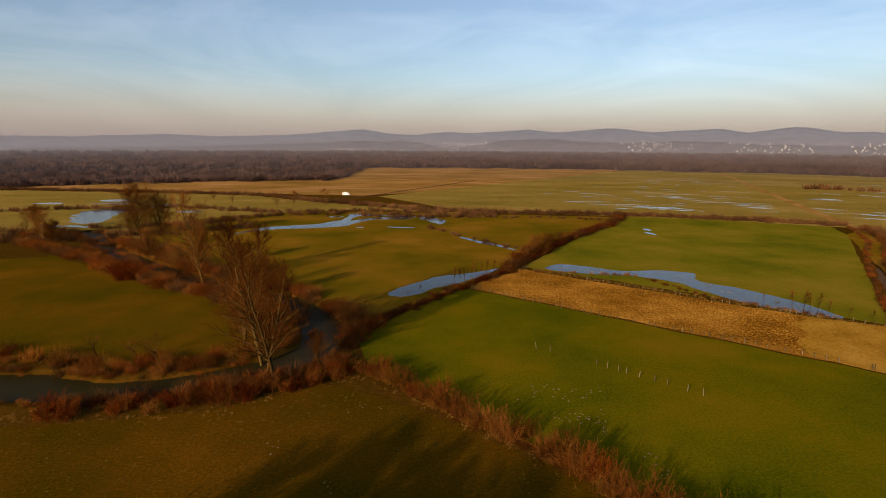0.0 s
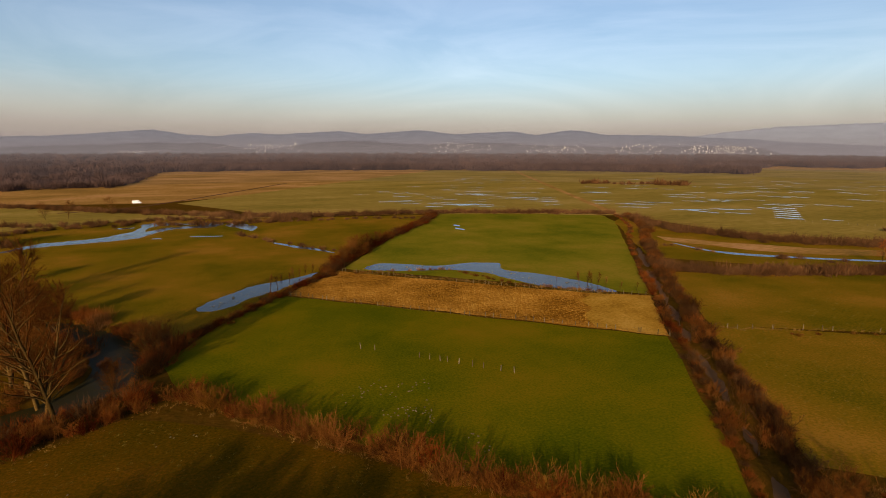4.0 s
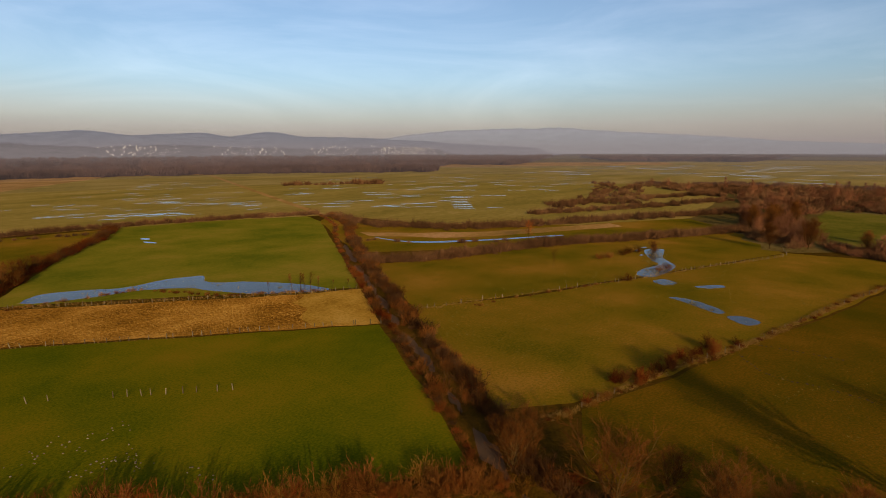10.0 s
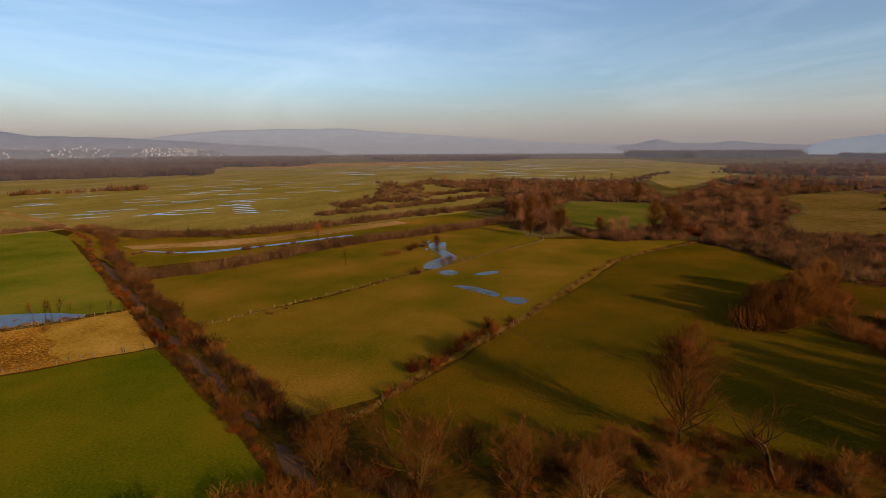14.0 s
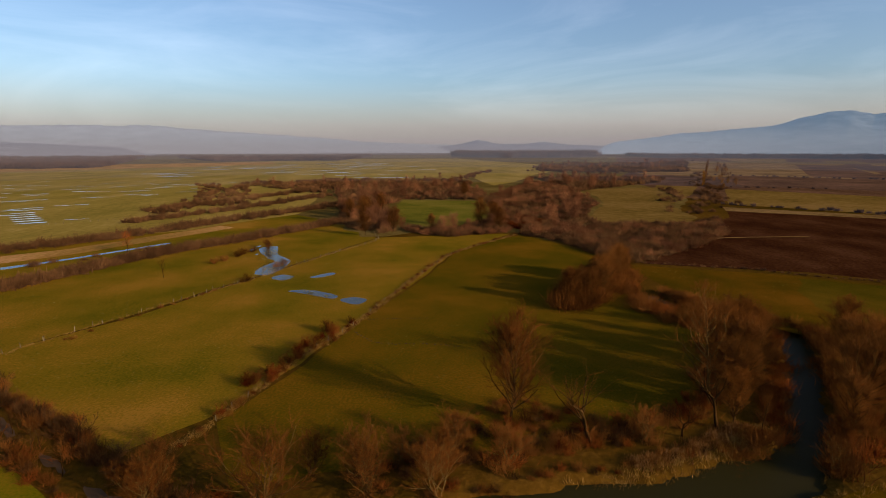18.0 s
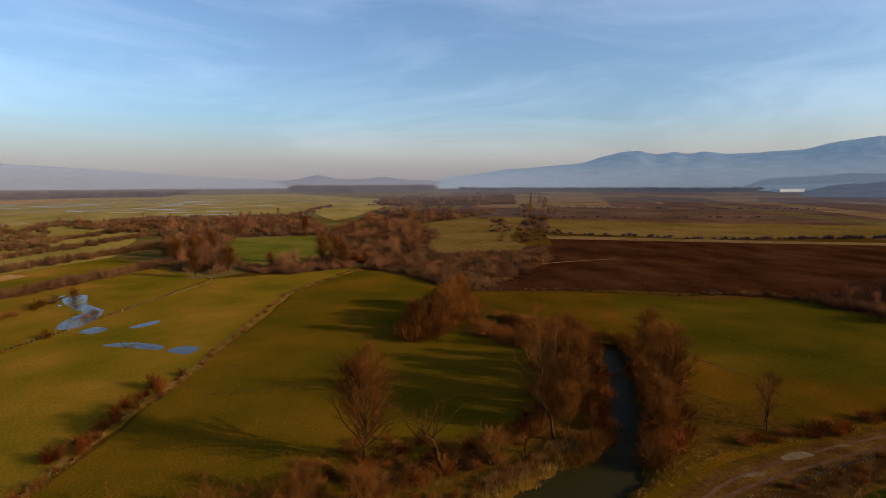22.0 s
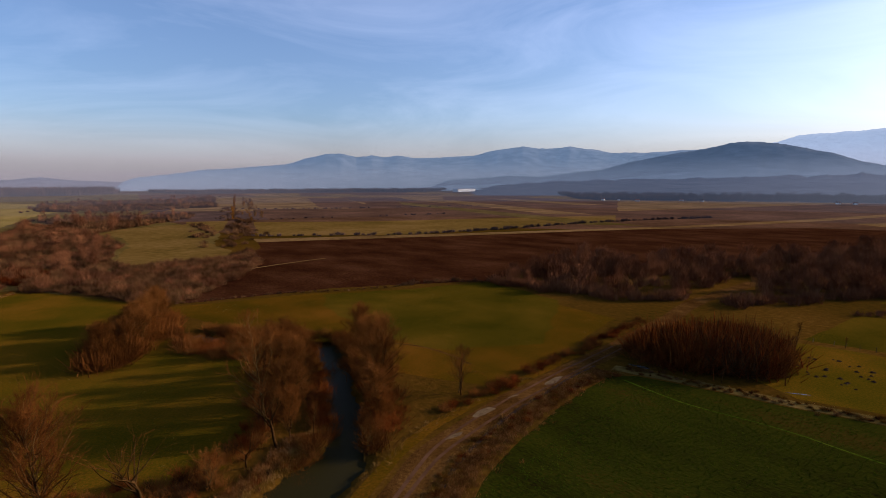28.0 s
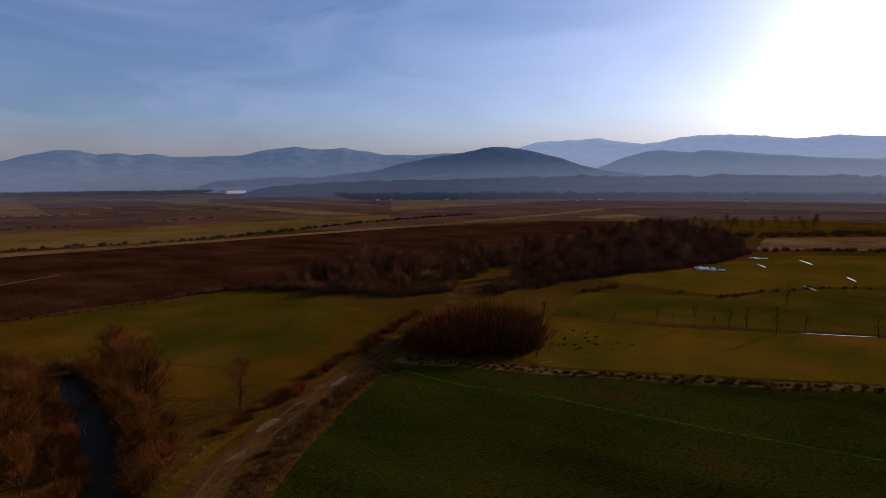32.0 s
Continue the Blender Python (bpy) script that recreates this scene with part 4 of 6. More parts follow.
def hedge(line, step, h, jitter, keys, group, offset=0.0, wide=1.0, gaps=0.0, single=False):
    for x, y in along(line, step, jitter, offset):
        if rnd.random() < gaps:
            continue
        size, key = h * rnd.uniform(0.6, 1.25), keys[rnd.randrange(len(keys))]
        if single:
            bush(x, y, size, key, group, wide)
        else:
            JOINED.setdefault((group, key), []).append((x, y, ground_at(x, y), size * 1.2, rnd.uniform(0, 6.28), rnd.randrange(5)))


def rows(line, step, h, jitter, offset=0.0, kinds=5, gaps=0.0):
    return [(x, y, ground_at(x, y), h * rnd.uniform(0.6, 1.3), rnd.uniform(0, 6.28), rnd.randrange(kinds)) for x, y in along(line, step, jitter, offset) if rnd.random() >= gaps]


def inside(x, y, poly):
    hit = False
    for i in range(len(poly)):
        (x0, y0), (x1, y1) = poly[i - 1], poly[i]
        if (y0 > y) != (y1 > y) and x < (x1 - x0) * (y - y0) / (y1 - y0) + x0:
            hit = not hit
    return hit


def fill(poly, count, h, clear=(), kinds=5):
    xs, ys = [p[0] for p in poly], [p[1] for p in poly]
    out = []
    while len(out) < count:
        x, y = rnd.uniform(min(xs), max(xs)), rnd.uniform(min(ys), max(ys))
        if inside(x, y, poly) and not any(inside(x, y, c) for c in clear):
            out.append((x, y, -0.05, h * rnd.uniform(0.55, 1.3), rnd.uniform(0, 6.28), rnd.randrange(kinds)))
    return out


# ---- trees that stand alone ----
M_RUST = mat("rusty_leaves", [(0.12, 0.025, 0.005), (0.18, 0.045, 0.008), (0.25, 0.075, 0.014)], 0.8, 4)


def tree_kind(seed, h, label, leaves=None, bark=None, **how):
    wood, crown = grow_tree(seed, h, **how)
    root = new("tree")
    tagged(root, label, "tree")
    part("trunk", seg_mesh("trunk", wood, bark or M_BARK), root, "pale grey-tan bark" if bark else "grey-brown bark")
    part("crown", seg_mesh("crown", crown, leaves or M_TWIG_BROWN), root, "clinging rusty leaves" if leaves is M_RUST else "bare brown twigs")
    return root


KINDS = {
    "tall": (tree_kind(1, 20, "tall bare tree with a slim crown on the river bank", None, M_BARK_PALE, limbs=34, spread=0.85, low=0.16, reach=0.26, subs=10, twigs=8, lift=0.05), 20.0),
    "tall2": (tree_kind(2, 20, "tall bare tree with an open crown", None, M_BARK_PALE, limbs=30, spread=0.95, low=0.16, reach=0.38, subs=9, twigs=8, lift=0.06), 20.0),
    "round": (tree_kind(3, 15, "broad bare tree with a fine rounded crown", limbs=64, spread=0.80, low=0.13, reach=0.40, subs=11, twigs=11, lift=0.09, stout=0.8), 15.0),
    "snag": (tree_kind(4, 11, "crooked half-dead tree leaning over the bank", limbs=11, spread=0.8, low=0.3, reach=0.6, subs=5, twigs=4, lean=0.16, stout=1.9), 11.0),
    "willow": (tree_kind(5, 9, "bushy bare willow with upright shoots", M_TWIG_BROWN, M_BARK_PALE, limbs=36, spread=1.0, low=0.08, reach=0.62, subs=11, twigs=10, trunks=4, stout=1.2), 9.0),
    "small": (tree_kind(6, 7, "small bare field tree", limbs=13, spread=0.9, low=0.3, reach=0.42, subs=5, twigs=5), 7.0),
    "rust": (tree_kind(8, 6.5, "small tree that keeps rusty orange leaves", M_RUST, limbs=20, spread=0.8, low=0.2, reach=0.4, subs=8, twigs=9), 4.5),
    "thin": (tree_kind(7, 8, "thin young bare tree", limbs=18, spread=0.55, low=0.3, reach=0.34, subs=6, twigs=6), 8.0),
}
used = set()


def tree(kind, x, y, h, group="", turn=None, label=""):
    root, full = KINDS[kind]
    m = pose(x, y, ground_at(x, y), 0, 0, rnd.uniform(0, 360) if turn is None else turn) @ Matrix.Scale(h / full, 4)
    if kind in used:
        ob = copy_thing(root, m)
    else:
        used.add(kind)
        root.matrix_basis = m
        ob = root
    return tagged(ob, label, "", group)


for x, y, h in ((-41, 29, 16), (-35, 25, 18), (-29, 18, 19), (-22, 11, 20), (-16, 4, 19), (-8, -3, 18), (-33, 12, 18), (2, -9, 17), (-26, 15, 17), (-19, 8, 18), (-12, 0, 17), (-38, 18, 18), (-3, -7, 17)):
    tree("round", x, y, h, "trees on the near bank")
WEST = "trees on the west river bank"
for kind, x, y, h in (("tall", -70, 155, 30.9), ("tall2", -61, 154, 18.0), ("round", -125, 222, 24.4), ("round", -120, 230, 20.6), ("tall2", -131, 226, 19.3), ("tall", -28.5, 86.5, 17), ("tall", -33.5, 95.5, 20), ("tall", -31, 90, 15), ("tall", -36, 99, 14),
                      ("tall2", -40, 104, 16.1), ("round", -23, 95, 7.1), ("willow", -20, 112, 9.0), ("tall", -40, 104, 17), ("round", -41, 107, 8), ("snag", -50, 92, 9.0), ("snag", -56, 95, 7.7),
                      ("snag", -48, 80, 8.4), ("tall2", -160, 214, 16.7), ("round", -150, 206, 11.5), ("willow", -165, 222, 10.3), ("round", -78, 172, 14.1), ("willow", -88, 175, 10.3), ("tall2", -98, 186, 15.5),
                      ("willow", -104, 190, 9.0), ("round", -46, 140, 12.9), ("tall2", -52, 147, 15.5), ("snag", -66, 98, 7.7), ("round", -43, 112, 10.3), ("willow", -112, 205, 10.3), ("round", -185, 245, 12.9), ("tall2", -178, 230, 15.5)):
    tree(kind, x, y, h, WEST)
for x, y, h in ((-106, 347, 12), (-96, 348, 12.5), (-78, 365, 13), (-140, 360, 9), (-160, 380, 9)):
    tree("tall2", x, y, h, "trees by the far track")
for i in range(8):
    tree("thin", 3 + i * 1.9 + rnd.uniform(-0.5, 0.5), 154 + i * 2.3, rnd.uniform(5.5, 7.5), "row of thin trees by the pool")
for x, y, h in ((88, 131, 7.5), (90, 130, 8), (91, 129, 7), (92.5, 128.5, 7.6), (95, 128, 5.2), (100, 121, 4.4), (97, 124, 4), (84, 137, 4)):
    tree("thin", x, y, h, "thin trees at the end of the flood pool")
for x, y, h in ((33, 195, 8), (36, 201, 9), (40, 207, 8), (44, 213, 7.5), (30, 190, 7), (48, 219, 7), (38, 198, 6)):
    tree("willow", x, y, h, "willows along the far hedge")
tree("small", 165, 89, 6.5, label="small bare tree alone in the olive pasture")
tree("rust", 206, 124, 6.3)
for x, y, h in ((212, 71, 4.5), (216, 73, 5), (208, 70, 3.6)):
    tree("willow", x, y, h, "drowned willow shrubs in the pasture pool")
NEAR = "trees in the ditch below"
for kind, x, y, h in (("willow", 54.5, 21, 12.5), ("willow", 54, 34, 8), ("willow", 57, 9, 9), ("willow", 60, 10, 9.5), ("willow", 61, 17, 7), ("small", 61, 48, 6), ("willow", 57, 34.5, 8.5), ("willow", 61, 2, 8), ("small", 60, 36, 6), ("willow", 57, 1, 9),
                      ("small", 65, 55, 6.5), ("willow", 66, -0.5, 7.5), ("willow", 63, -8, 7), ("willow", 64, 6, 6.5), ("thin", 63, 46, 7), ("thin", 72, 63, 7), ("thin", 68, 56, 8), ("small", 84, 84, 6), ("thin", 92, 96, 7), ("small", 105, 116, 6)):
    tree(kind, x, y, h, NEAR)
EAST = "trees on the east river bank"
tree("round", 74.5, -9.3, 18.0, EAST, label="broad bare tree with a fine rounded crown in the pasture corner")
tree("snag", 68, -20, 16.0, EAST, 40)
for kind, x, y, h in (("tall2", 79, -40.5, 20), ("snag", 72.5, -39, 14), ("tall2", 84, -44, 18), ("round", 88, -49, 15), ("tall2", 92, -51, 17), ("round", 99, -55, 13), ("round", 82, -45.5, 15), ("snag", 79, -46, 14), ("tall2", 114, -57, 14),
                      ("round", 77, -44, 13), ("tall2", 86, -52, 14), ("round", 94, -56, 12), ("round", 104, -60, 11), ("round", 74, -42, 9),
                      ("tall2", 74, -60, 15), ("tall2", 79, -64, 17), ("round", 77, -62.5, 13), ("round", 85, -68, 14), ("round", 72, -58, 9), ("tall2", 96, -77, 13), ("round", 91, -72, 12), ("round", 104, -79, 11), ("tall2", 110, -82, 12), ("thin", 66, -73.5, 12),
                      ("tall2", 67, -74, 11), ("thin", 68, -76, 8), ("willow", 62.5, -48.5, 6), ("willow", 106, -62, 8), ("willow", 120, -54, 7), ("snag", 70.5, -33, 8), ("willow", 69, -27, 6.5), ("thin", 72, -45, 9), ("willow", 70, -55.5, 5)):
    tree(kind, x, y, h, EAST)
for i in range(30):
    a, r = rnd.uniform(0, 6.28), rnd.uniform(0, 1) ** 0.5
    tree(("round", "tall2", "round", "willow")[i % 4], 149 + 16 * r * math.cos(a) - 5 * r * math.sin(a), -41 + 9 * r * math.sin(a) - 9 * r * math.cos(a), rnd.uniform(7, 12), "clump of trees at the pasture edge")
for kind, x, y, h in (("small", -43, -199, 8.5), ("thin", 28, -159.5, 7), ("small", -4, -162.5, 5), ("small", -13.5, -162, 8), ("small", -22, -163, 6.5), ("small", -26, -161.5, 7.5), ("small", -33, -160.5, 8.8), ("thin", -40, -164, 7), ("small", -56, -163.5, 7.5),
                      ("thin", 18, -158.5, 4.5), ("thin", 8, -158.5, 5), ("thin", -8, -162, 4), ("thin", -18, -162.5, 4.5), ("small", -72, -170, 7), ("thin", -64, -167, 5), ("small", -90, -172, 8)):
    tree(kind, x, y, h, "row of trees along the pasture fence")
for i in range(16):
    tree("tall2", -40 - i * 7 + rnd.uniform(-4, 4), -500 - i * 3 + rnd.uniform(-40, 40), rnd.uniform(8, 13), "trees behind the far fields")
for x, y, h in ((272, -17, 16), (264, -26, 12), (257, 26, 13), (299, 46, 14), (290, 52, 14), (312, 46, 13), (262, 8, 9), (340, 42, 13), (430, -14, 14), (282, -24, 13), (248, 38, 11)):
    tree("round", x, y, h, "trees round the green clearing")

# ---- hedges ----
H1 = "hedge along the lower pasture"
RB = "red bushes on the river bank"
hedge([(-58, 75), (-50, 75.5), (-40, 77.5), (-28, 82), (-18, 89), (-10, 90)], 1.9, 3.3, 1.2, ("red", "red", "red", "brown"), RB, single=True)
hedge([(-58, 77), (-46, 79), (-36, 82), (-27, 87), (-18, 93)], 1.2, 2.6, 1.3, ("red", "deep", "brown"), RB, 2.0)
hedge([(-110, 97), (-76, 96), (-58, 92), (-44, 95), (-36, 101)], 2.2, 2.6, 1.6, ("brown", "red", "tan"), RB)
hedge([(-60, 92), (-50, 93), (-42, 96)], 1.8, 2.2, 1.2, ("brown", "tan", "red"), RB)
hedge([(-12, 91), (-6, 84), (3, 75), (13, 65), (24, 54), (38, 44), (48, 34)], 2.1, 3.6, 0.8, ("brown", "brown", "tan", "red", "brown"), H1, single=True)
hedge([(-12, 91), (-6, 84), (3, 75), (13, 65), (24, 54), (38, 44), (48, 34)], 1.2, 1.6, 0.9, ("brown", "tan", "brown"), H1)
hedge([(24, 54), (38, 44), (48, 35), (56, 26)], 2.2, 2.9, 1.6, ("brown", "tan", "red"), H1, single=True)
H2 = "hedge between the pastures"
hedge([(-22, 109), (-14, 121), (7, 151), (23, 172)], 0.9, 1.7, 0.9, ("deep", "red", "brown"), H2)
hedge([(23, 172), (28, 187), (45, 216), (87, 278), (99, 300)], 1.2, 3.2, 1.2, ("deep", "brown", "red"), H2)
BEND = "bushes along the river bend"
hedge([(-20, 103), (-17, 114), (-28, 130)], 1.3, 3.6, 1.6, ("brown", "red", "deep"), BEND)
hedge([(-33, 138), (-60, 158), (-84, 178), (-110, 203), (-135, 217), (-180, 236)], 1.3, 3.4, 2.0, ("brown", "red", "deep"), BEND)
hedge([(-36, 108), (-36, 124), (-46, 130), (-72, 146), (-97, 163), (-130, 190), (-170, 215)], 1.3, 3.4, 1.6, ("red", "brown", "deep"), BEND)
hedge([(-60, 152), (-88, 170), (-128, 205)], 2.2, 3.0, 2.5, ("brown", "red"), BEND)
for i in range(10):
    bush(-91 + rnd.gauss(0, 4), 159 + rnd.gauss(0, 2.5), rnd.uniform(3.5, 6), "red", "red thicket in the meadow corner")
WB, NB = "growth on the west river banks", "growth on the east river banks"
hedge(RIVER_W, 1.6, 1.6, 0.7, ("deep", "red", "brown"), WB, 5.8)
hedge(RIVER_W, 1.6, 1.1, 0.7, ("brown", "red", "tan"), WB, -5.6)
hedge(RIVER_E, 1.3, 2.5, 0.8, ("brown", "red", "brown"), NB, 3.6)
hedge(POOL_E, 1.5, 1.1, 0.7, ("brown", "deep", "red"), NB, 6.6)
hedge(RIVER_E[1:], 1.3, 2.6, 1.0, ("brown", "brown"), NB, -4.6)
H3 = "hedge along the ditch"
hedge(DITCH[4:9], 3.4, 2.2, 0.6, ("deep", "red", "brown"), H3, 2.6, single=True)
hedge(DITCH[2:9], 2.8, 3.0, 0.8, ("deep", "brown", "deep", "deep"), H3, -3.6, single=True)
hedge(DITCH[1:], 1.4, 1.3, 0.5, ("deep", "red", "brown"), H3, 2.9, gaps=0.25)
hedge(DITCH[1:], 1.1, 2.1, 0.8, ("deep", "brown", "deep", "red", "deep"), H3, -3.2)
hedge(DITCH[8:], 1.8, 2.6, 1.0, ("deep", "brown"), H3, -4.6)
PB = "bushes on the pasture boundary"
hedge([(69, 36), (75, 34.3), (99, 28.4), (120, 21.2)], 3.0, 1.5, 0.6, ("red", "brown", "tan"), PB, gaps=0.5, single=True)
hedge([(86, 33), (99, 30), (114, 25)], 1.7, 2.4, 1.0, ("red", "red", "brown"), PB, single=True)
hedge([(60, 40), (69, 36), (75, 34.3), (99, 28.4), (120, 21.2)], 1.3, 0.8, 0.6, ("tan", "brown", "red"), PB, gaps=0.3)
hedge([(120, 21), (157, 12), (205, -2.4), (251, -33)], 2.0, 1.1, 0.6, ("tan", "brown", "red"), PB, gaps=0.4)
EB = "bushes on the east river bank"
# dark brown twigs in place of tan, partly painting in the near bank's shade
hedge([(64, -4), (69, -16), (74, -30), (80, -40), (91, -46), (104, -52)], 2.4, 2.2, 1.2, ("brown", "red", "deep"), EB, single=True)
hedge([(62, 2), (69, -18), (75, -34), (90, -47), (106, -57), (116, -58), (128, -52)], 1.1, 2.0, 1.3, ("brown", "red", "deep", "brown"), EB)
hedge([(70, -56), (82, -68), (96, -76), (110, -80), (126, -70)], 2.8, 3.0, 1.4, ("brown", "brown", "tan"), EB, single=True)
hedge([(66, -53), (78, -64), (92, -73), (106, -79), (124, -72), (140, -60)], 1.0, 2.8, 1.8, ("brown", "brown", "red"), EB)
hedge([(118, -56), (134, -50), (150, -54), (168, -50), (185, -58)], 1.3, 3.2, 2.2, ("brown", "brown", "red"), EB)
hedge([(64, 6), (70, -3), (76, -10), (74, -18), (71, -26)], 1.5, 1.9, 1.6, ("brown", "red", "deep", "brown"), EB, single=True)
hedge([(60, 12), (66, 1), (71, -8), (70, -18), (70, -28)], 0.7, 1.5, 2.2, ("brown", "red", "deep"), EB)
hedge([(74, -2), (79, -9), (77, -20)], 1.1, 1.2, 1.6, ("red", "brown"), EB)
RS = "low bushes beside the road"
hedge([(63, -66), (63, -80), (63.5, -96), (63.5, -120), (65, -150)], 1.5, 1.8, 0.8, ("red", "brown"), RS, gaps=0.1)
hedge([(45, -44), (49.5, -56), (51.5, -70), (52.5, -90), (51, -104)], 1.0, 0.9, 0.9, ("red", "brown", "tan"), RS)
hedge([(50, -109), (21, -111), (-8, -116), (-45, -123), (-150, -148)], 0.55, 0.75, 0.9, ("deep", "brown", "tan"), "low scrub along the crop field")
for i in range(230):
    a, r = rnd.uniform(0, 6.28), rnd.uniform(0, 1) ** 0.5
    JOINED.setdefault(("round thicket at the road fork", ("brown", "red", "red", "deep")[i % 4]), []).append(
        (38 + (12 + 1.6 * math.sin(3 * a)) * r * math.cos(a) + 4 * r * math.sin(a), -129 + (14 + 2 * math.sin(2 * a + 1)) * r * math.sin(a), 0, rnd.choice((5.2, 6.4, 7.6, 9.6)) * rnd.uniform(0.85, 1.1) * (1.15 - 0.3 * r * r), rnd.uniform(0, 6.28), i % 5))
for i in range(110):
    a, r = rnd.uniform(0, 6.28), rnd.uniform(0, 1) ** 0.5
    JOINED.setdefault(("undergrowth of the pasture clump", "brown"), []).append(
        (149 + 18 * r * math.cos(a) - 6 * r * math.sin(a), -42 + 10 * r * math.sin(a) - 10 * r * math.cos(a), 0, rnd.uniform(3.5, 7), rnd.uniform(0, 6.28), i % 5))
hedge([(30, 169), (58, 165), (64, 155), (74, 138), (92, 124)], 1.6, 1.1, 0.6, ("tan", "brown"), "scrub below the flood pool", gaps=0.15)
hedge([(108, 81), (150, 66), (158, 63)], 2.6, 0.9, 0.5, ("brown", "tan"), "scrub on the fence line", gaps=0.2)
for x, y, h in ((186, 82, 2.2), (190, 80, 2.5), (198, 78, 2.4), (203, 78, 2.8), (207, 76, 2.4), (180, 58, 2.0), (184, 57, 2.3), (160, 61, 2.4)):
    bush(x, y, h, "brown", "bushes by the pasture pool", 1.3)
for (group, key), places in JOINED.items():
    scatter("thicket", NEAR_BUSH, places, {"red": M_TWIG_RED, "brown": M_TWIG_BROWN, "tan": M_TWIG_TAN, "deep": M_TWIG_DEEP}[key],
            {"red": "thicket of reddish-brown twigs, ", "brown": "thicket of bare brown twigs, ", "tan": "thicket of pale tan shoots, ", "deep": "thicket of dark brown twigs, "}[key] + group, "bushes")

# hedges and woods further off, each one joined thicket
NORTH_HEDGE = [(-376, 462), (-260, 445), (-151, 423), (-80, 375), (6, 325), (60, 316), (101, 313), (160, 294), (204, 274)]
scatter("hedge_north", MID_BUSH, rows(NORTH_HEDGE, 2.2, 4.0, 1.6) + rows(NORTH_HEDGE, 2.4, 3.4, 2.2, 3), M_SCRUB, "long bare brown hedge across the meadows", "hedge")
scatter("hedge_west", MID_BUSH, rows([(-300, 300), (-220, 330), (-150, 335), (-100, 318), (-60, 325), (0, 320)], 2.6, 3.6, 3.0) + rows([(-140, 262), (-100, 300), (-60, 312)], 3, 3.5, 3)
        + rows([(-250, 200), (-190, 215), (-150, 226), (-120, 245), (-95, 262)], 2.2, 4.5, 5.0) + rows([(-240, 230), (-190, 240), (-150, 255), (-110, 285)], 3, 4, 6) + rows([(-45, 305), (-10, 300), (30, 312)], 2.6, 4.5, 3),
        M_SCRUB, "scrubby brown hedge rows by the western pools", "hedge")
scatter("hedge_canal", MID_BUSH, rows([(206, 262), (196, 225), (194, 205)], 2.0, 4.2, 2) + rows([(194, 208), (206, 185), (222, 163), (262, 138), (308, 115), (350, 92), (391, 71)], 1.2, 4.6, 2.2)
        + rows([(160, 178), (166, 160), (180, 142), (215, 120)], 4.0, 2.6, 1.2, gaps=0.3) + rows([(290, 172), (364, 137), (462, 102)], 1.2, 4.2, 2.5) + rows([(345, 190), (450, 150), (560, 120)], 1.7, 4.5, 4.0), M_SCRUB, "brown hedge beside the canal reeds", "hedge")
scatter("hedge_pasture", MID_BUSH, rows([(128, 143), (150, 127), (202, 109), (235, 89), (292, 57)], 1.1, 4.2, 1.3) + rows([(150, 128), (202, 110), (235, 90), (292, 58)], 1.6, 3.6, 2.0, 2.5), M_SCRUB, "straight brown hedge behind the pasture", "hedge")
scatter("hedge_field", MID_BUSH, rows([(36, 200), (8, 236), (-6, 262)], 3.2, 2.2, 0.8, gaps=0.3) + rows([(93, 288), (60, 300), (8, 300)], 3, 2.6, 1.0, gaps=0.2), M_SCRUB, "low brown hedge in the meadow", "hedge")
scatter("hedge_plough", MID_BUSH, rows([(250, -36), (225, -52), (188, -65)], 1.7, 3.4, 1.4) + rows([(235, -52), (200, -68)], 2, 3.6, 3.0) + rows([(187, -66), (178, -98), (164, -120), (154, -144)], 1.6, 1.0, 0.6)
        + rows([(156, -142), (150, -156), (134, -170)], 2.0, 2.4, 1.0), M_SCRUB, "brown hedge along the ploughed field", "hedge")
# the old meadows in the east: bands of scrub round grassy clearings
BAND_FAR = [(502, 101), (570, 69), (616, 12), (505, -32), (421, -29), (424, 35), (370, 45), (445, 90)]
BAND_WEST = [(373, 75), (381, 46), (304, 29), (266, 25), (253, 31), (275, 53)]
BAND_FRONT = [(272, 25), (268, 11), (268, -5), (310, -28), (258, -32), (244, -2), (252, 14)]
BAND_MID = [(472, -45), (640, -98), (600, -126), (501, -117), (389, -107), (309, -77), (281, -80), (256, -62), (240, -44), (265, -33), (321, -29), (425, -30)]
BAND_SOUTH = [(281, -78), (281, -124), (300, -150), (256, -134), (219, -102), (190, -72), (200, -57), (240, -50)]
BAND_EAST = [(715, -113), (694, -272), (625, -239), (549, -162), (501, -117), (598, -124)]
BAND_OUTER = [(1213, -204), (1438, -624), (889, -390), (864, -257), (920, -165)]
BAND_MARSH = [(589, 215), (676, 155), (689, -15), (600, -30), (500, 20), (480, 112)]
scatter("scrub_near", MID_BUSH, fill(BAND_MID, 1000, 3.9) + fill(BAND_FRONT, 240, 3.2) + fill(BAND_WEST, 300, 4.2) + fill(BAND_SOUTH, 620, 3.6), M_SCRUB, "dense reddish-brown scrub over old meadows", "scrub")
scatter("scrub_grey", MID_BUSH, fill(BAND_MID, 420, 4.6) + fill(BAND_FAR, 300, 4.6) + fill(BAND_SOUTH, 200, 4.0) + fill(BAND_FRONT, 80, 3.6), M_TWIG_DARK, "dark brown thickets among the scrub", "scrub")
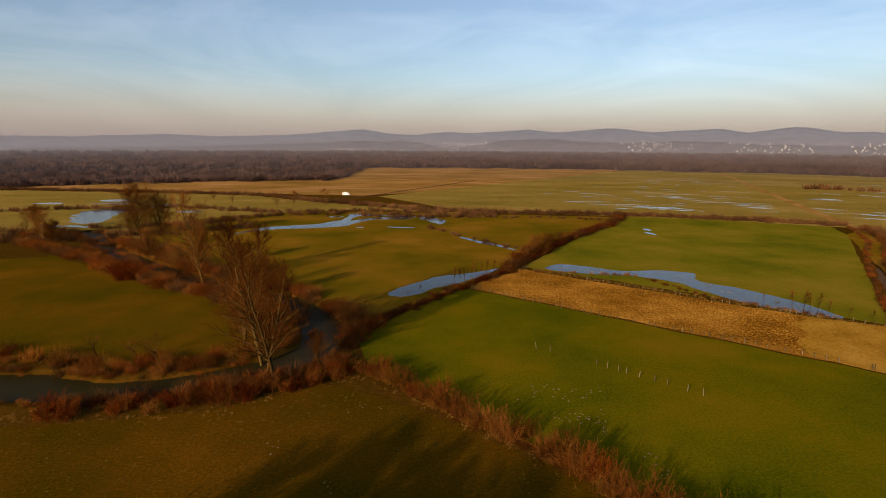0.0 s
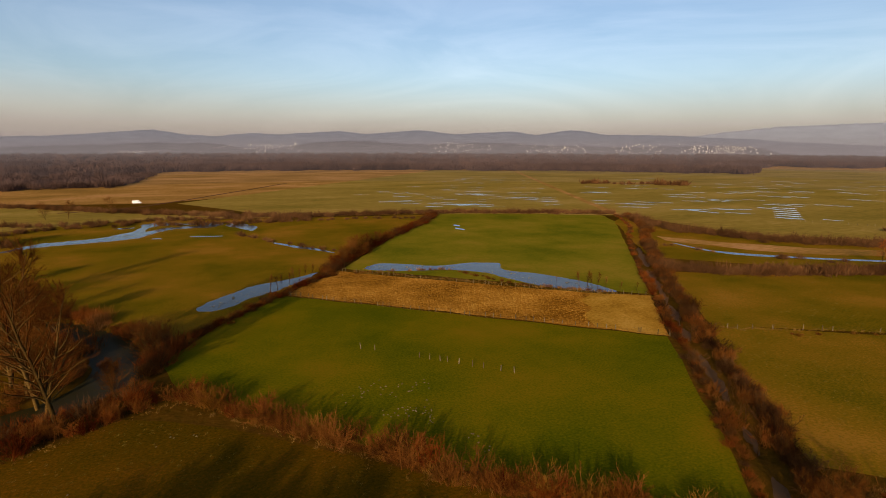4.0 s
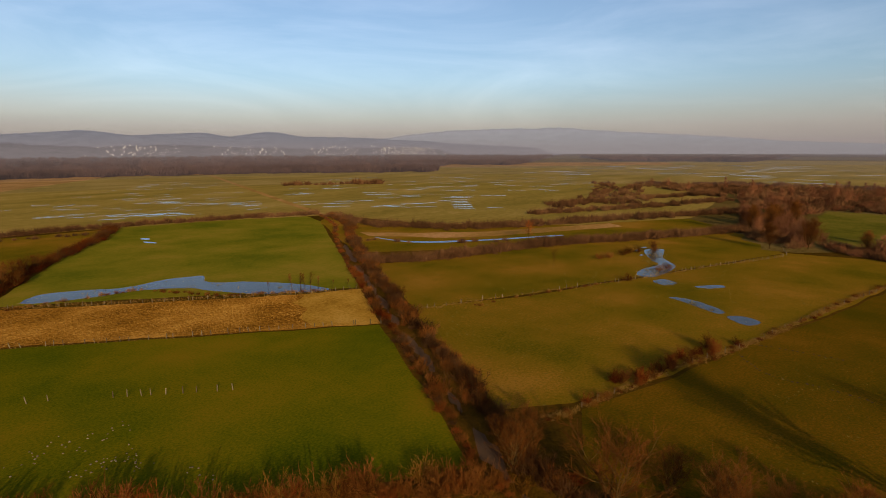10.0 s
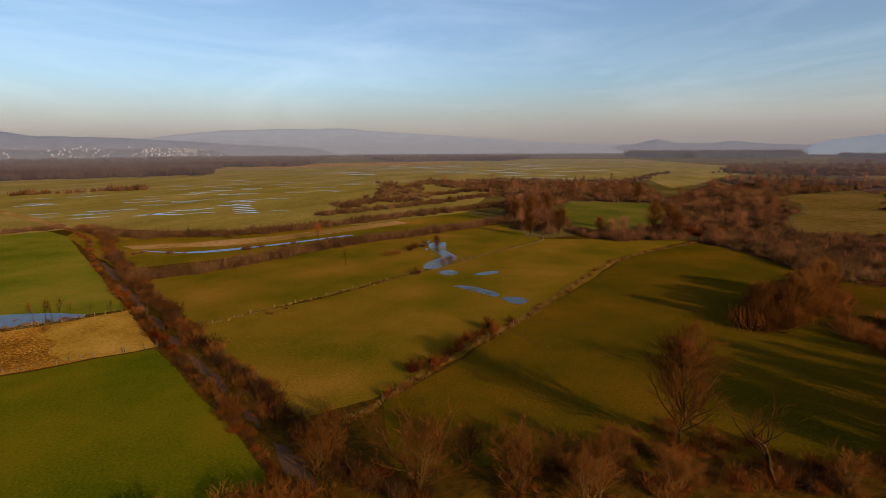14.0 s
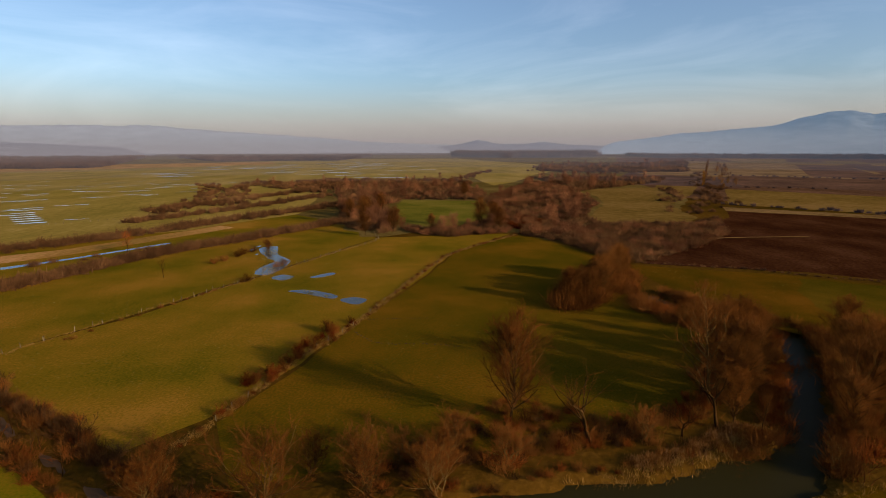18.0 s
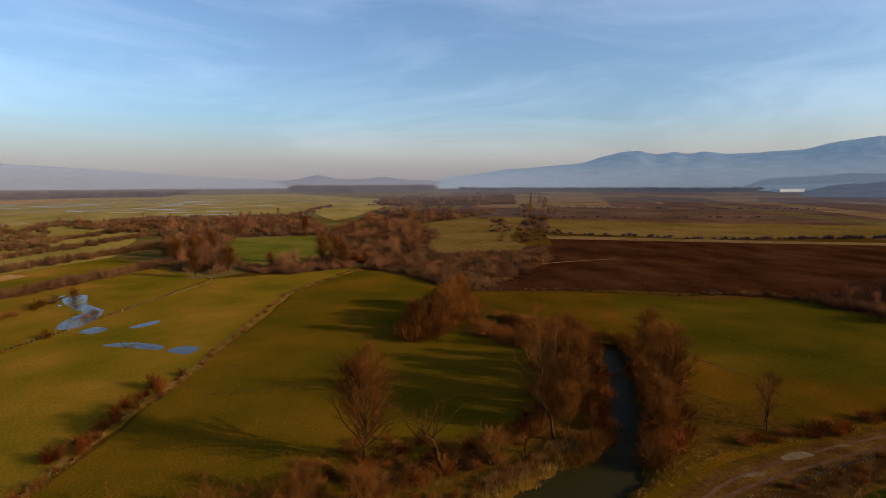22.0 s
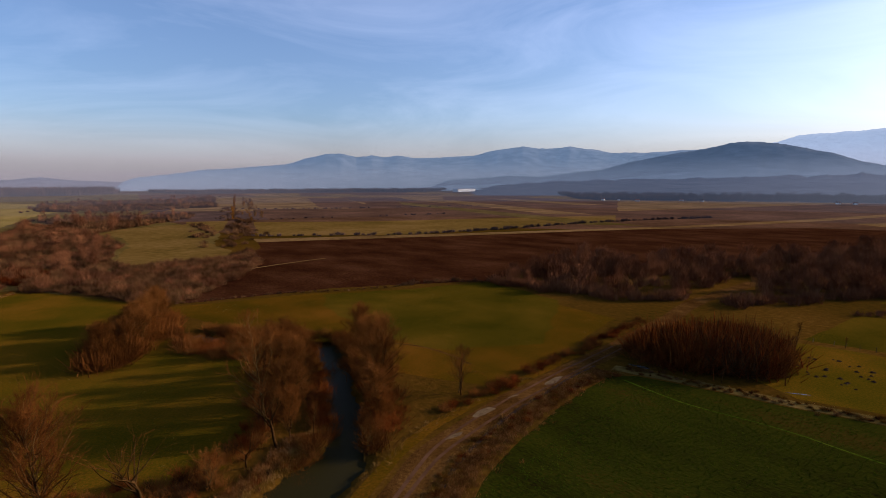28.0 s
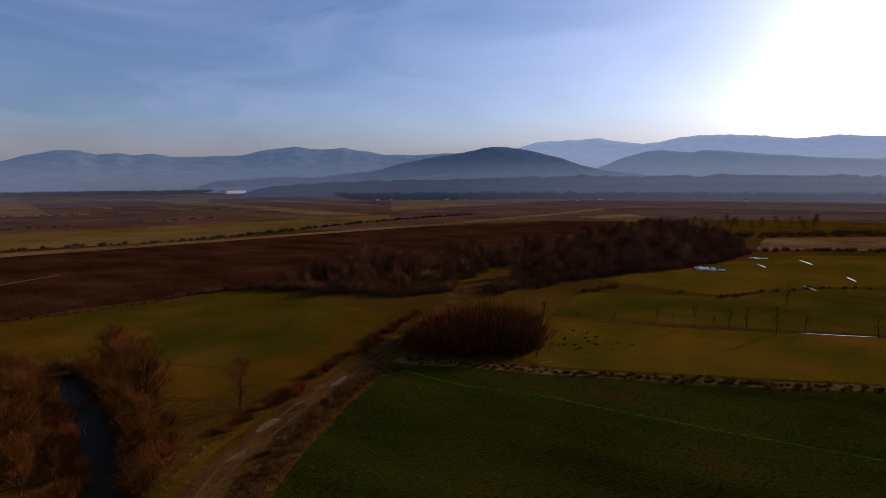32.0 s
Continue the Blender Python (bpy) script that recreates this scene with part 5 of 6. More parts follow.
scatter("scrub_far", FAR_BUSH, fill(BAND_FAR, 380, 5.0) + fill(BAND_EAST, 800, 5.4) + fill(BAND_OUTER, 1000, 7.0) + fill(BAND_MARSH, 620, 5.0) + rows([(930, -160), (1150, -215), (1400, -330)], 7, 6, 12)
        + rows([(700, -20), (820, -40), (930, -70)], 6, 5, 6), M_SCRUB, "far reddish-brown scrub", "scrub")
scatter("scrub_red", MID_BUSH, fill([(255, -34), (290, -52), (320, -38), (275, -24)], 60, 3.6) + fill([(300, 26), (330, 30), (360, 52), (290, 46)], 30, 3.4), M_TWIG_RED, "rust-red osier scrub beside the clearing", "scrub")
scatter("scrub_trees", MID_TREE, fill(BAND_MID, 44, 9.0) + fill(BAND_WEST, 22, 11.0) + fill(BAND_FAR, 30, 9.5) + fill(BAND_FRONT, 9, 8.0), M_TWIG_DARK, "bare trees rising from the scrub", "trees")
scatter("scrub_trees_far", FAR_TREE, fill(BAND_EAST, 70, 11) + fill(BAND_OUTER, 60, 12) + fill(BAND_MARSH, 30, 9), M_TWIG_DARK, "far bare trees in the scrub", "trees")
scatter("scrub_meadow", FAR_BUSH, rows([(380, 150), (520, 205), (640, 215)], 2.6, 4.2, 7) + rows([(330, 175), (460, 205), (600, 260)], 3.2, 3.6, 5) + rows([(405, -168), (460, -190), (530, -212)], 5, 4, 6)
        + rows([(1150, -430), (1400, -560), (1650, -700)], 12, 5, 20), M_SCRUB, "rows of scrub in the wet meadow", "scrub")
SOUTH_WOOD = [(132, -170), (86, -178), (64, -190), (26, -232), (-23, -288), (-52, -343), (-55, -422), (-10, -520), (30, -420), (60, -320), (100, -260), (140, -240)]
ROADWAY = [(55, -160), (66, -160), (68, -250), (52, -250)]
scatter("wood_south", MID_TREE, fill(SOUTH_WOOD, 420, 9.5, (ROADWAY,)), M_TWIG_DARK, "dark bare wood beyond the road", "wood")
scatter("wood_south_scrub", MID_BUSH, fill(SOUTH_WOOD, 420, 5.5, (ROADWAY,)) + rows([(132, -168), (86, -176), (68, -186)], 2, 5, 2) + rows([(52, -190), (26, -228), (-23, -284), (-52, -338)], 2, 4.5, 2),
        M_TWIG_DARK, "dark undergrowth of the wood", "scrub")
AVENUE = [(565, -270), (700, -335), (870, -416), (1130, -541)]
scatter("avenue", POPLAR, rows(AVENUE, 34, 16, 0.8, 6), M_TWIG_TAN, "avenue of tall slim bare poplars with pale trunks", "trees")
scatter("avenue_trees", MID_TREE, rows(AVENUE, 30, 10, 3.0, -12, gaps=0.2) + rows(AVENUE, 34, 8, 3.0, -22, gaps=0.3), M_TWIG_TAN, "reddish bare trees along the avenue", "trees")
scatter("avenue_scrub", MID_BUSH, rows([(330, -150), (390, -186), (470, -226), (560, -272)], 4, 4, 6) + rows([(560, -258), (700, -322), (870, -405)], 8, 4, 6), M_SCRUB, "scrub at the foot of the poplars", "scrub")
scatter("copse_meadow", FAR_BUSH, rows([(348, 520), (355, 515), (372, 508)], 3, 7, 3) + rows([(415, 476), (430, 456)], 3, 8, 4) + rows([(372, 500), (420, 488)], 9, 5, 3), M_SCRUB, "bushes on the dry island in the meadow", "scrub")
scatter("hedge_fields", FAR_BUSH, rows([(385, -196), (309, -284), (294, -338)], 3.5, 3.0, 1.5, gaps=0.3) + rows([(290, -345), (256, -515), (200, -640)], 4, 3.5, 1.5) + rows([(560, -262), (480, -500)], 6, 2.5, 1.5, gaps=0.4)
        + rows([(800, -390), (690, -520), (600, -730)], 6, 3, 2, gaps=0.3), M_TWIG_HAZED, "low hedges between far fields", "hedge")
scatter("hedge_south_fields", MID_BUSH, rows([(-10, -210), (-24, -206), (-62, -234), (-150, -262)], 3.0, 1.6, 1.0, gaps=0.3) + rows([(-50, -345), (-90, -362), (-190, -382)], 3, 3, 2) + rows([(-60, -440), (-160, -480)], 3, 5, 6)
        + rows([(20, -200), (10, -214)], 2, 2, 1), M_TWIG_DARK, "thin hedges between the southern fields", "hedge")

# far woods on the plain
def wood(name, az0, az1, r0, r1, count, h, label, power=2.0):
    places = []
    for i in range(count):
        a = rnd.uniform(az0, az1)
        front = r0 * (1 + 0.05 * noise.noise(Vector((a * 0.4, 1.0, 0.0))) + 0.03 * noise.noise(Vector((a * 1.7, 5.0, 0.0))))
        edge = min(1.0, (a - az0) / 4, (az1 - a) / 4)
        front += (r1 - front) * 0.75 * (1 - edge) ** 2
        x, y = bearing(a, front + (r1 - front) * rnd.random() ** power)
        places.append((x, y, 0, h * rnd.uniform(0.6, 1.25), rnd.uniform(0, 6.28), rnd.randrange(5)))
    scatter(name, FAR_WOOD, places, M_TWIG_HAZED, label, "wood")
    rim = [bearing(az0 + (az1 - az0) * i / 30, r0 * 1.03 + (r1 - r0) * 0.75 * max(0.0, 1 - min(i, 30 - i) * (az1 - az0) / 30 / 4) ** 2) for i in range(31)] + [bearing(az1 + (az0 - az1) * i / 30, r1) for i in range(31)]
    patch(name + "_floor", rim, 0.4, M_WOODF, "leaf-strewn brown floor of the far wood", "ground", 30, 4)


FAR_WOOD = [far_bush(90 + s, 38, 0.055, 0.75) for s in range(5)]
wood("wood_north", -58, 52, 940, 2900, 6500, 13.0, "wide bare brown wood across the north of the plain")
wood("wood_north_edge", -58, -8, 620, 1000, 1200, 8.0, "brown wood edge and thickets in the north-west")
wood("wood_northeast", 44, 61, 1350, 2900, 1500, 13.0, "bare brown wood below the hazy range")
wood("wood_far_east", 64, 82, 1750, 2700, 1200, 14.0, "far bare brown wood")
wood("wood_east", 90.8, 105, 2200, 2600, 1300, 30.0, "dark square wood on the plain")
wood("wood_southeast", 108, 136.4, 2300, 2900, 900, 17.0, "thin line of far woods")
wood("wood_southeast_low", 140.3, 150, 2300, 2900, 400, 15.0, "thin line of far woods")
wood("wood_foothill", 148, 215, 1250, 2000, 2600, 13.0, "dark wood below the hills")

# ---- dry grass, clods and mounds ----
def tuft(seed, n=11, thick=0.035, spread=0.8):
    rng = np.random.default_rng(seed)
    segs = []
    for i in range(n):
        d = tilt(np.array((0, 0, 1.0)), spread * rng.uniform(0.1, 1), rng.uniform(0, 6.28))
        b = np.array((*(rng.normal(0, 0.35, 2)), -0.03))
        segs.append((b, b + d * rng.uniform(0.5, 1.0), thick, 0))
    return segs_to_arrays(segs)


TUFT = [tuft(s) for s in range(5)]
M_REED = mat("rust_reeds", [(0.068, 0.024, 0.0056), (0.104, 0.040, 0.0098), (0.144, 0.062, 0.0168), (0.194, 0.094, 0.0294)], 0.3, 2.0, island=0.2)
M_CROP_LEAF = mat("crop_leaves", [(0.016, 0.027, 0.0017), (0.027, 0.045, 0.0022), (0.041, 0.064, 0.0032), (0.068, 0.078, 0.0065)], 0.06, 1.2, island=0.15)
grass_lines = []
for line, step, h, jit in (([(60, 41), (69, 36), (75, 34.3), (99, 28.4), (120, 21.2), (157, 12), (205, -2.4), (251, -33)], 0.16, 0.7, 0.5), ([(97.5, 89.5), (127, 76.7), (163.5, 60), (200, 46), (233, 31)], 0.4, 0.55, 0.5),
                           ([(-14, 91), (-6, 83), (3, 74), (13, 64), (24, 53), (40, 41)], 0.4, 0.6, 1.0), ([(-74, 73), (-40, 75), (-22, 84), (-12, 89)], 0.6, 0.6, 0.8),
                           ([(46, -44), (51, -58), (53, -75), (53.5, -92), (50, -106)], 0.25, 0.7, 0.8), ([(56, -42), (60, -54), (61.5, -66), (62, -90)], 0.4, 0.6, 0.6),
                           ([(58, -14), (63, -28), (67, -38), (73, -45)], 0.18, 1.1, 0.9), ([(54, -22), (58, -38), (63, -48)], 0.3, 0.8, 0.8), ([(50, -110), (21, -112), (-8, -117), (-45, -125)], 0.6, 0.5, 0.9),
                           ([(7.5, 149), (39.6, 122.6), (69, 101), (83.3, 88.8)], 0.5, 0.35, 0.25), ([(24.5, 174), (57, 148), (85.5, 126), (102, 117)], 0.5, 0.5, 0.6), ([(30, 172), (58, 150), (94, 122)], 0.5, 0.9, 1.0)):
    grass_lines += rows(line, step, h, jit)
scatter("dry_grass", TUFT, grass_lines, M_STRAW, "tufts of dry straw-coloured grass along fences and banks", "grass")
M_TUSSOCK = mat("olive_tussocks", [(0.06, 0.055, 0.008), (0.09, 0.07, 0.012), (0.13, 0.09, 0.02), (0.18, 0.12, 0.035)], 0.05, 1.0, island=0.2)
scatter("grass_tussocks", TUFT, fill([(62, 42), (97, 92), (124, 76), (190, 52), (206, 0), (120, 20)], 1500, 0.35) + fill([(-90, 72), (-36, 76), (-18, 86), (24, 52), (40, 36), (-60, 30)], 1500, 0.33)
        + fill([(66, 20), (150, 6), (150, -30), (90, -44), (70, -20)], 900, 0.35) + fill([(70, -148), (134, -160), (180, -64), (110, -82), (68, -82)], 700, 0.4) + fill([(100, 95), (140, 150), (230, 85), (165, 64)], 700, 0.4),
        M_TUSSOCK, "small rough tussocks in the pastures", "grass")
# tussocky rows of the fallow strip
clods = []
for i in range(28):
    for x, y in along([(8.5 + i * 0.58, 149.5 + i * 0.86), (70.5 + i * 0.52, 100.5 + i * 0.9)], 0.7, 0.2):
        clods.append((x, y, 0.02, rnd.uniform(0.16, 0.36), rnd.uniform(0, 6.28), rnd.randrange(5)))
M_CLOD = mat("stubble_tufts", [(0.100, 0.041, 0.0052), (0.180, 0.081, 0.0111), (0.260, 0.128, 0.0195), (0.360, 0.191, 0.0390)], 0.1, 1.5, island=0.25)
scatter("stubble", [tuft(30 + s, 9, 0.10, 1.1) for s in range(5)], clods, M_CLOD, "rows of rough golden stubble clumps", "stubble")


def mound_mesh(seed, material):
    rng = np.random.default_rng(seed)
    verts, faces = [(0, 0, 1.0)], []
    for r, z in ((0.45, 0.78), (0.85, 0.3), (1.15, -0.1)):
        for k in range(8):
            a = k * math.pi / 4 + rng.uniform(-0.15, 0.15)
            q = r * rng.uniform(0.8, 1.2)
            verts.append((q * math.cos(a), q * math.sin(a), z * rng.uniform(0.8, 1.15)))
    for k in range(8):
        m = (k + 1) % 8
        faces.append((0, 1 + k, 1 + m))
        for j in (1, 9):
            faces.append((j + k, j + 8 + k, j + 8 + m, j + m))
    return mesh("molehill", verts, faces, material, True)


M_MOUND = mat("pale_earth", [(0.090, 0.062, 0.029), (0.130, 0.094, 0.049), (0.172, 0.130, 0.074)], 0.8, 5, rand=0.2)
M_MOUND_DARK = mat("dark_earth", [(0.022, 0.013, 0.008), (0.035, 0.020, 0.012), (0.05, 0.03, 0.018)], 0.8, 5, rand=0.2)
PALE = [mound_mesh(s, M_MOUND) for s in range(3)]
DARK = [mound_mesh(10 + s, M_MOUND_DARK) for s in range(3)]


def molehill(x, y, s, dark, group):
    ob = new("molehill", (DARK if dark else PALE)[rnd.randrange(3)])
    ob.matrix_basis = pose(x, y, 0.015, 0, 0, rnd.uniform(0, 360)) @ Matrix.Diagonal((s, s, s * 0.7, 1))
    tagged(ob, "small dark mound of fresh earth" if dark else "small pale molehill on the pasture", "molehill", group)


for cx, cy, sx, n in ((18.3, 84.8, 1.6, 12), (22, 82, 1.3, 9), (25.8, 83, 0.8, 6), (22.3, 74.5, 1.3, 14), (18, 75.2, 0.9, 7), (23.2, 71, 1.0, 9), (14.5, 82, 1.2, 8), (20.5, 76, 1.5, 8), (28, 61, 1.0, 5), (27.4, 65, 0.8, 4), (-11, 77, 1, 5), (-22, 66, 1.2, 5), (-15, 58, 1.5, 5)):
    for i in range(n):
        molehill(cx + rnd.gauss(0, sx), cy + rnd.gauss(0, sx), rnd.uniform(0.10, 0.17), False, "molehills on the pastures")
for i in range(34):
    molehill(15.5 + rnd.gauss(0, 6.5), -139 + rnd.gauss(0, 6), rnd.uniform(0.26, 0.46), True, "dark mounds on the brown pasture")
M_RUBBLE = mat("broken_concrete", [(0.42, 0.39, 0.34), (0.56, 0.53, 0.48), (0.68, 0.65, 0.60), (0.78, 0.75, 0.70)], 0.8, 6.0, rand=0.25)
STONES = [me.copy() for me in PALE]
for me in STONES:
    me.materials[0] = M_RUBBLE
rubble = tagged(new("rubble_heap"), "heap of pale broken rubble at the edge of the wood", "rubble")
for i in range(26):
    ob = part("stone", STONES[i % 3], rubble)
    ob.matrix_basis = pose(-25.5 + rnd.gauss(0, 2.6), -269 + rnd.gauss(0, 1.6), 0.03, rnd.uniform(-30, 30), rnd.uniform(-30, 30), rnd.uniform(0, 360)) @ Matrix.Scale(rnd.uniform(0.5, 1.3), 4)
hoofs = []
for line in ([(114.6, 20.5), (108.7, 16), (107, 11.6), (107, 5.6), (105.6, -2)], [(123, 18.7), (124, 11), (124.2, 4.8)]):
    for x, y in along(line, 0.9, 0.15):
        hoofs.append((x, y, 0.01, rnd.uniform(0.16, 0.26), 0, 0))
mv = np.array([v.co[:] for v in DARK[0].vertices])
mf = np.concatenate([np.array([p.vertices[:] for p in DARK[0].polygons if len(p.vertices) == 3]), np.array([q for p in DARK[0].polygons if len(p.vertices) == 4 for q in ((p.vertices[0], p.vertices[1], p.vertices[2]), (p.vertices[0], p.vertices[2], p.vertices[3]))])])
scatter("trodden_path", [(mv * (1, 1, 0.4), mf)], hoofs, M_MOUND_DARK, "line of dark hoof marks across the pasture", "track")

# ---- fences ----
M_POST = mat("weathered_post", [(0.054, 0.037, 0.0176), (0.086, 0.063, 0.0311), (0.125, 0.093, 0.0487), (0.162, 0.125, 0.0700)], 1.5, 12, rand=0.2)
M_WIRE = mat("fence_wire", [(0.05, 0.042, 0.035), (0.08, 0.07, 0.06)], 5, 20, rough=0.7, metal=0.2)


def post_mesh(seed):
    rng = np.random.default_rng(seed)
    verts, faces = [], []
    for z, r in ((-0.3, 0.075), (1.05, 0.065), (1.16, 0.045)):
        for k in range(7):
            a = k * 2 * math.pi / 7
            q = r * rng.uniform(0.85, 1.15)
            verts.append((q * math.cos(a) + 0.03 * z * rng.normal(0, 0.3), q * math.sin(a), z))
    for j in (0, 7):
        faces += [(j + k, j + (k + 1) % 7, j + 7 + (k + 1) % 7, j + 7 + k) for k in range(7)]
    faces.append(tuple(range(14, 21)))
    return mesh("post", verts, faces, M_POST)


POSTS = [post_mesh(s) for s in range(4)]


def fence(line, step, label, group="", wire=True, thick=1.0, gaps=0.0):
    root = new("fence")
    tagged(root, label, "fence", group)
    places = [p for p in along(line, step, 0.08) if rnd.random() >= gaps]
    for x, y in places:
        ob = part("post", POSTS[rnd.randrange(4)], root)
        ob.matrix_basis = pose(x, y, ground_at(x, y), rnd.gauss(0, 4), rnd.gauss(0, 4), rnd.uniform(0, 360)) @ Matrix.Diagonal((thick, thick, rnd.uniform(0.85, 1.15), 1))
    if wire:
        for z in (0.5, 0.95):
            verts = [(x + 0.003 * dx, y, z + 0.003 * dz) for x, y in places for dx, dz in ((-1, -0.6), (1, -0.6), (0, 1))]
            faces = [(3 * i + k, 3 * i + (k + 1) % 3, 3 * i + 3 + (k + 1) % 3, 3 * i + 3 + k) for i in range(len(places) - 1) for k in range(3)]
            part("wire", mesh("wire", verts, faces, M_WIRE), root)
    return root


fence([(7.5, 149), (39.6, 122.6), (69, 101), (83.3, 88.8)], 2.3, "weathered post and wire fence along the fallow strip", thick=1.2)
fence([(24.5, 174.5), (39.5, 163), (57, 148), (85.5, 126), (101, 117.5)], 2.6, "leaning post and wire fence before the flood pool", thick=1.2)
fence([(29, 94.5), (42.5, 82.5)], 2.0, "short broken row of leaning fence posts", wire=False, thick=1.2)
fence([(20.2, 102.2), (20.9, 101.8)], 5, "lone fence posts in the pasture", wire=False, thick=1.1)
fence([(186, 51), (206, 43), (233, 31), (247, 33)], 1.9, "pale close-set posts beside the pasture pool", thick=1.0)
fence([(97.5, 89.5), (127, 76.7), (163.5, 60), (186, 51.5)], 3.2, "low post fence in dry grass across the pasture", gaps=0.2)
fence([(28, -159), (-10, -160.5), (-59, -167), (-140, -180)], 3.0, "post and wire fence along the row of trees", thick=1.0)
fence([(75, 34.3), (99, 28.4), (120, 21.2), (157, 12), (205, -2.4)], 4.5, "sparse old posts in a strip of dry grass", gaps=0.3)
fence([(280, 215), (300, 190), (330, 160)], 3.5, "far pale fence in the wet meadow", thick=1.1)
fence([(24.6, 55), (23.2, 56.4)], 1.2, "two short posts at the hedge gap", wire=False)
fence([(-24, -206), (-62, -233), (-150, -261)], 4.0, "thin fence before the wet field", thick=1.0)

# ---- puddles in the wet meadows, one by one ----
M_PALEMUD = mat("pale_silt", [(0.070, 0.042, 0.0170), (0.100, 0.062, 0.0270), (0.132, 0.085, 0.0400)], 0.8, 4.0, rough=0.8, spec=0.04)
def puddle(pts, z=0.16, step=3.0, wob=1.5, road=False):
    o = outline(pts, step, wob, True)
    me = mesh("puddle", [(x, y, z * 0.3) for x, y in o], [list(range(len(o)))], M_PALEMUD if road else M_PUDDLE)
    if me.polygons[0].normal.z < 0:
        me.flip_normals()
    if road:
        thing("mud_patch", me, "pale silty puddle on the dirt road", "puddle", "silty puddles on the road")
    else:
        thing("puddle", me, "shallow bright puddle on the wet meadow", "puddle", "puddles on the wet meadows")


for cx, cy, size in ((219, 78, 1.8), (212, 77.5, 1.6), (203, 72.5, 1.8), (224, 75, 1.4)):
    puddle([(cx + size * math.cos(b) * rnd.uniform(0.55, 1.25), cy + 0.55 * size * math.sin(b) * rnd.uniform(0.6, 1.3)) for b in np.arange(0, 6.2, 0.7)], 0.11, 0.6, 0.8)
for cx, cy, n, wide in ((145, 352, 9, 20), (205, 372, 8, 18), (253, 318, 7, 14), (118, 372, 5, 16), (180, 420, 6, 22)):
    for k in range(n):
        px, py = cx + rnd.gauss(0, 9), cy + rnd.gauss(0, 11)
        ln, hw, r = wide * rnd.uniform(0.35, 0.8), rnd.uniform(0.6, 1.5), math.hypot(px, py)
        ux, uy = py / r, -px / r                     # streaks lie across the slope, as the old furrows do
        puddle([(px - ux * ln, py - uy * ln), (px - uy * hw, py + ux * hw), (px + ux * ln, py + uy * ln), (px + uy * hw * 0.8, py - ux * hw * 0.8)], 0.16, 1.5, 1.6)
for k in range(6):
    puddle([(332 - 9 * k, 272 - 8 * k), (340 - 9 * k, 262 - 8 * k), (337 - 9 * k, 260 - 8 * k), (331 - 9 * k, 269 - 8 * k)], 0.16, 1.5, 0.8)
puddle([(95, 252), (97, 248), (97, 243), (94.5, 247)], 0.08, 0.7, 0.4)
puddle([(98, 262), (100, 259), (99, 256), (97, 259)], 0.08, 0.7, 0.4)
WETS = ([(60, 440), (120, 345), (195, 310), (320, 600), (330, 700), (230, 640)], [(235, 300), (290, 215), (420, 180), (700, 260), (760, 420), (560, 560), (460, 600), (300, 470)], [(720, 60), (1150, 20), (1500, 240), (1200, 480), (760, 520)])
for poly, count, size, deep in zip(WETS, (70, 110, 70), (7, 8, 17), (0.10, 0.17, 0.42)):
    for x, y, _, s, a, _ in fill(poly, count, size):
        ang = math.atan2(y, x) + math.pi / 2 + rnd.gauss(0, 0.35)
        u, v = np.array((math.cos(ang), math.sin(ang))), np.array((-math.sin(ang), math.cos(ang)))
        puddle([tuple(np.array((x, y)) + u * 1.35 * s * math.cos(b) * rnd.uniform(0.7, 1.3) + v * s * deep * math.sin(b) * rnd.uniform(0.6, 1.4)) for b in np.arange(0, 6.2, 0.9)], 0.16, 2.5, 1.6)
for x, y, s in ((-150, 320, 8), (-180, 350, 12), (-230, 380, 14), (-260, 360, 10), (-40, 262, 2.5), (-60, 300, 5), (30, 420, 7), (60, 470, 9)):
    puddle([(x + s * math.cos(b) * rnd.uniform(0.7, 1.3), y + 0.5 * s * math.sin(b)) for b in np.arange(0, 6.2, 0.9)], 0.07, 2, 1.0)
for pts in ([(-50.2, -295), (-51, -288), (-52, -282), (-51.6, -288)], [(-72.2, -316), (-73, -307), (-74, -298), (-74, -307)], [(-78, -266), (-77.7, -260), (-78, -254), (-78.5, -260)], [(-56.5, -239), (-57.2, -234), (-58.5, -228), (-57.8, -234)],
            [(-47, -317), (-53, -315.8), (-59, -317.3), (-53, -318)], [(-38, -162.9), (-47, -163.5), (-57, -165.2), (-47, -164.0)], [(-90, -173), (-74, -171), (-74, -171.2), (-90, -173.4)],
            [(21, -117), (22.5, -116.6), (19, -118.4), (18, -118.4)], [(49, -111), (51, -112), (47, -113), (46, -112)]):
    puddle(pts, 0.085, 1.5, 0.15)
for x, y, s in ((57.7, -70.5, 1.9), (57.4, -92, 1.7), (55.6, -60.5, 1.1), (58.3, -80, 0.8)):
    puddle([(x + 0.42 * s * math.cos(b) * rnd.uniform(0.5, 1.4), y + 1.7 * s * math.sin(b) * rnd.uniform(0.7, 1.2)) for b in np.arange(0, 6.2, 0.7)], 0.125, 0.4, 0.45, True)

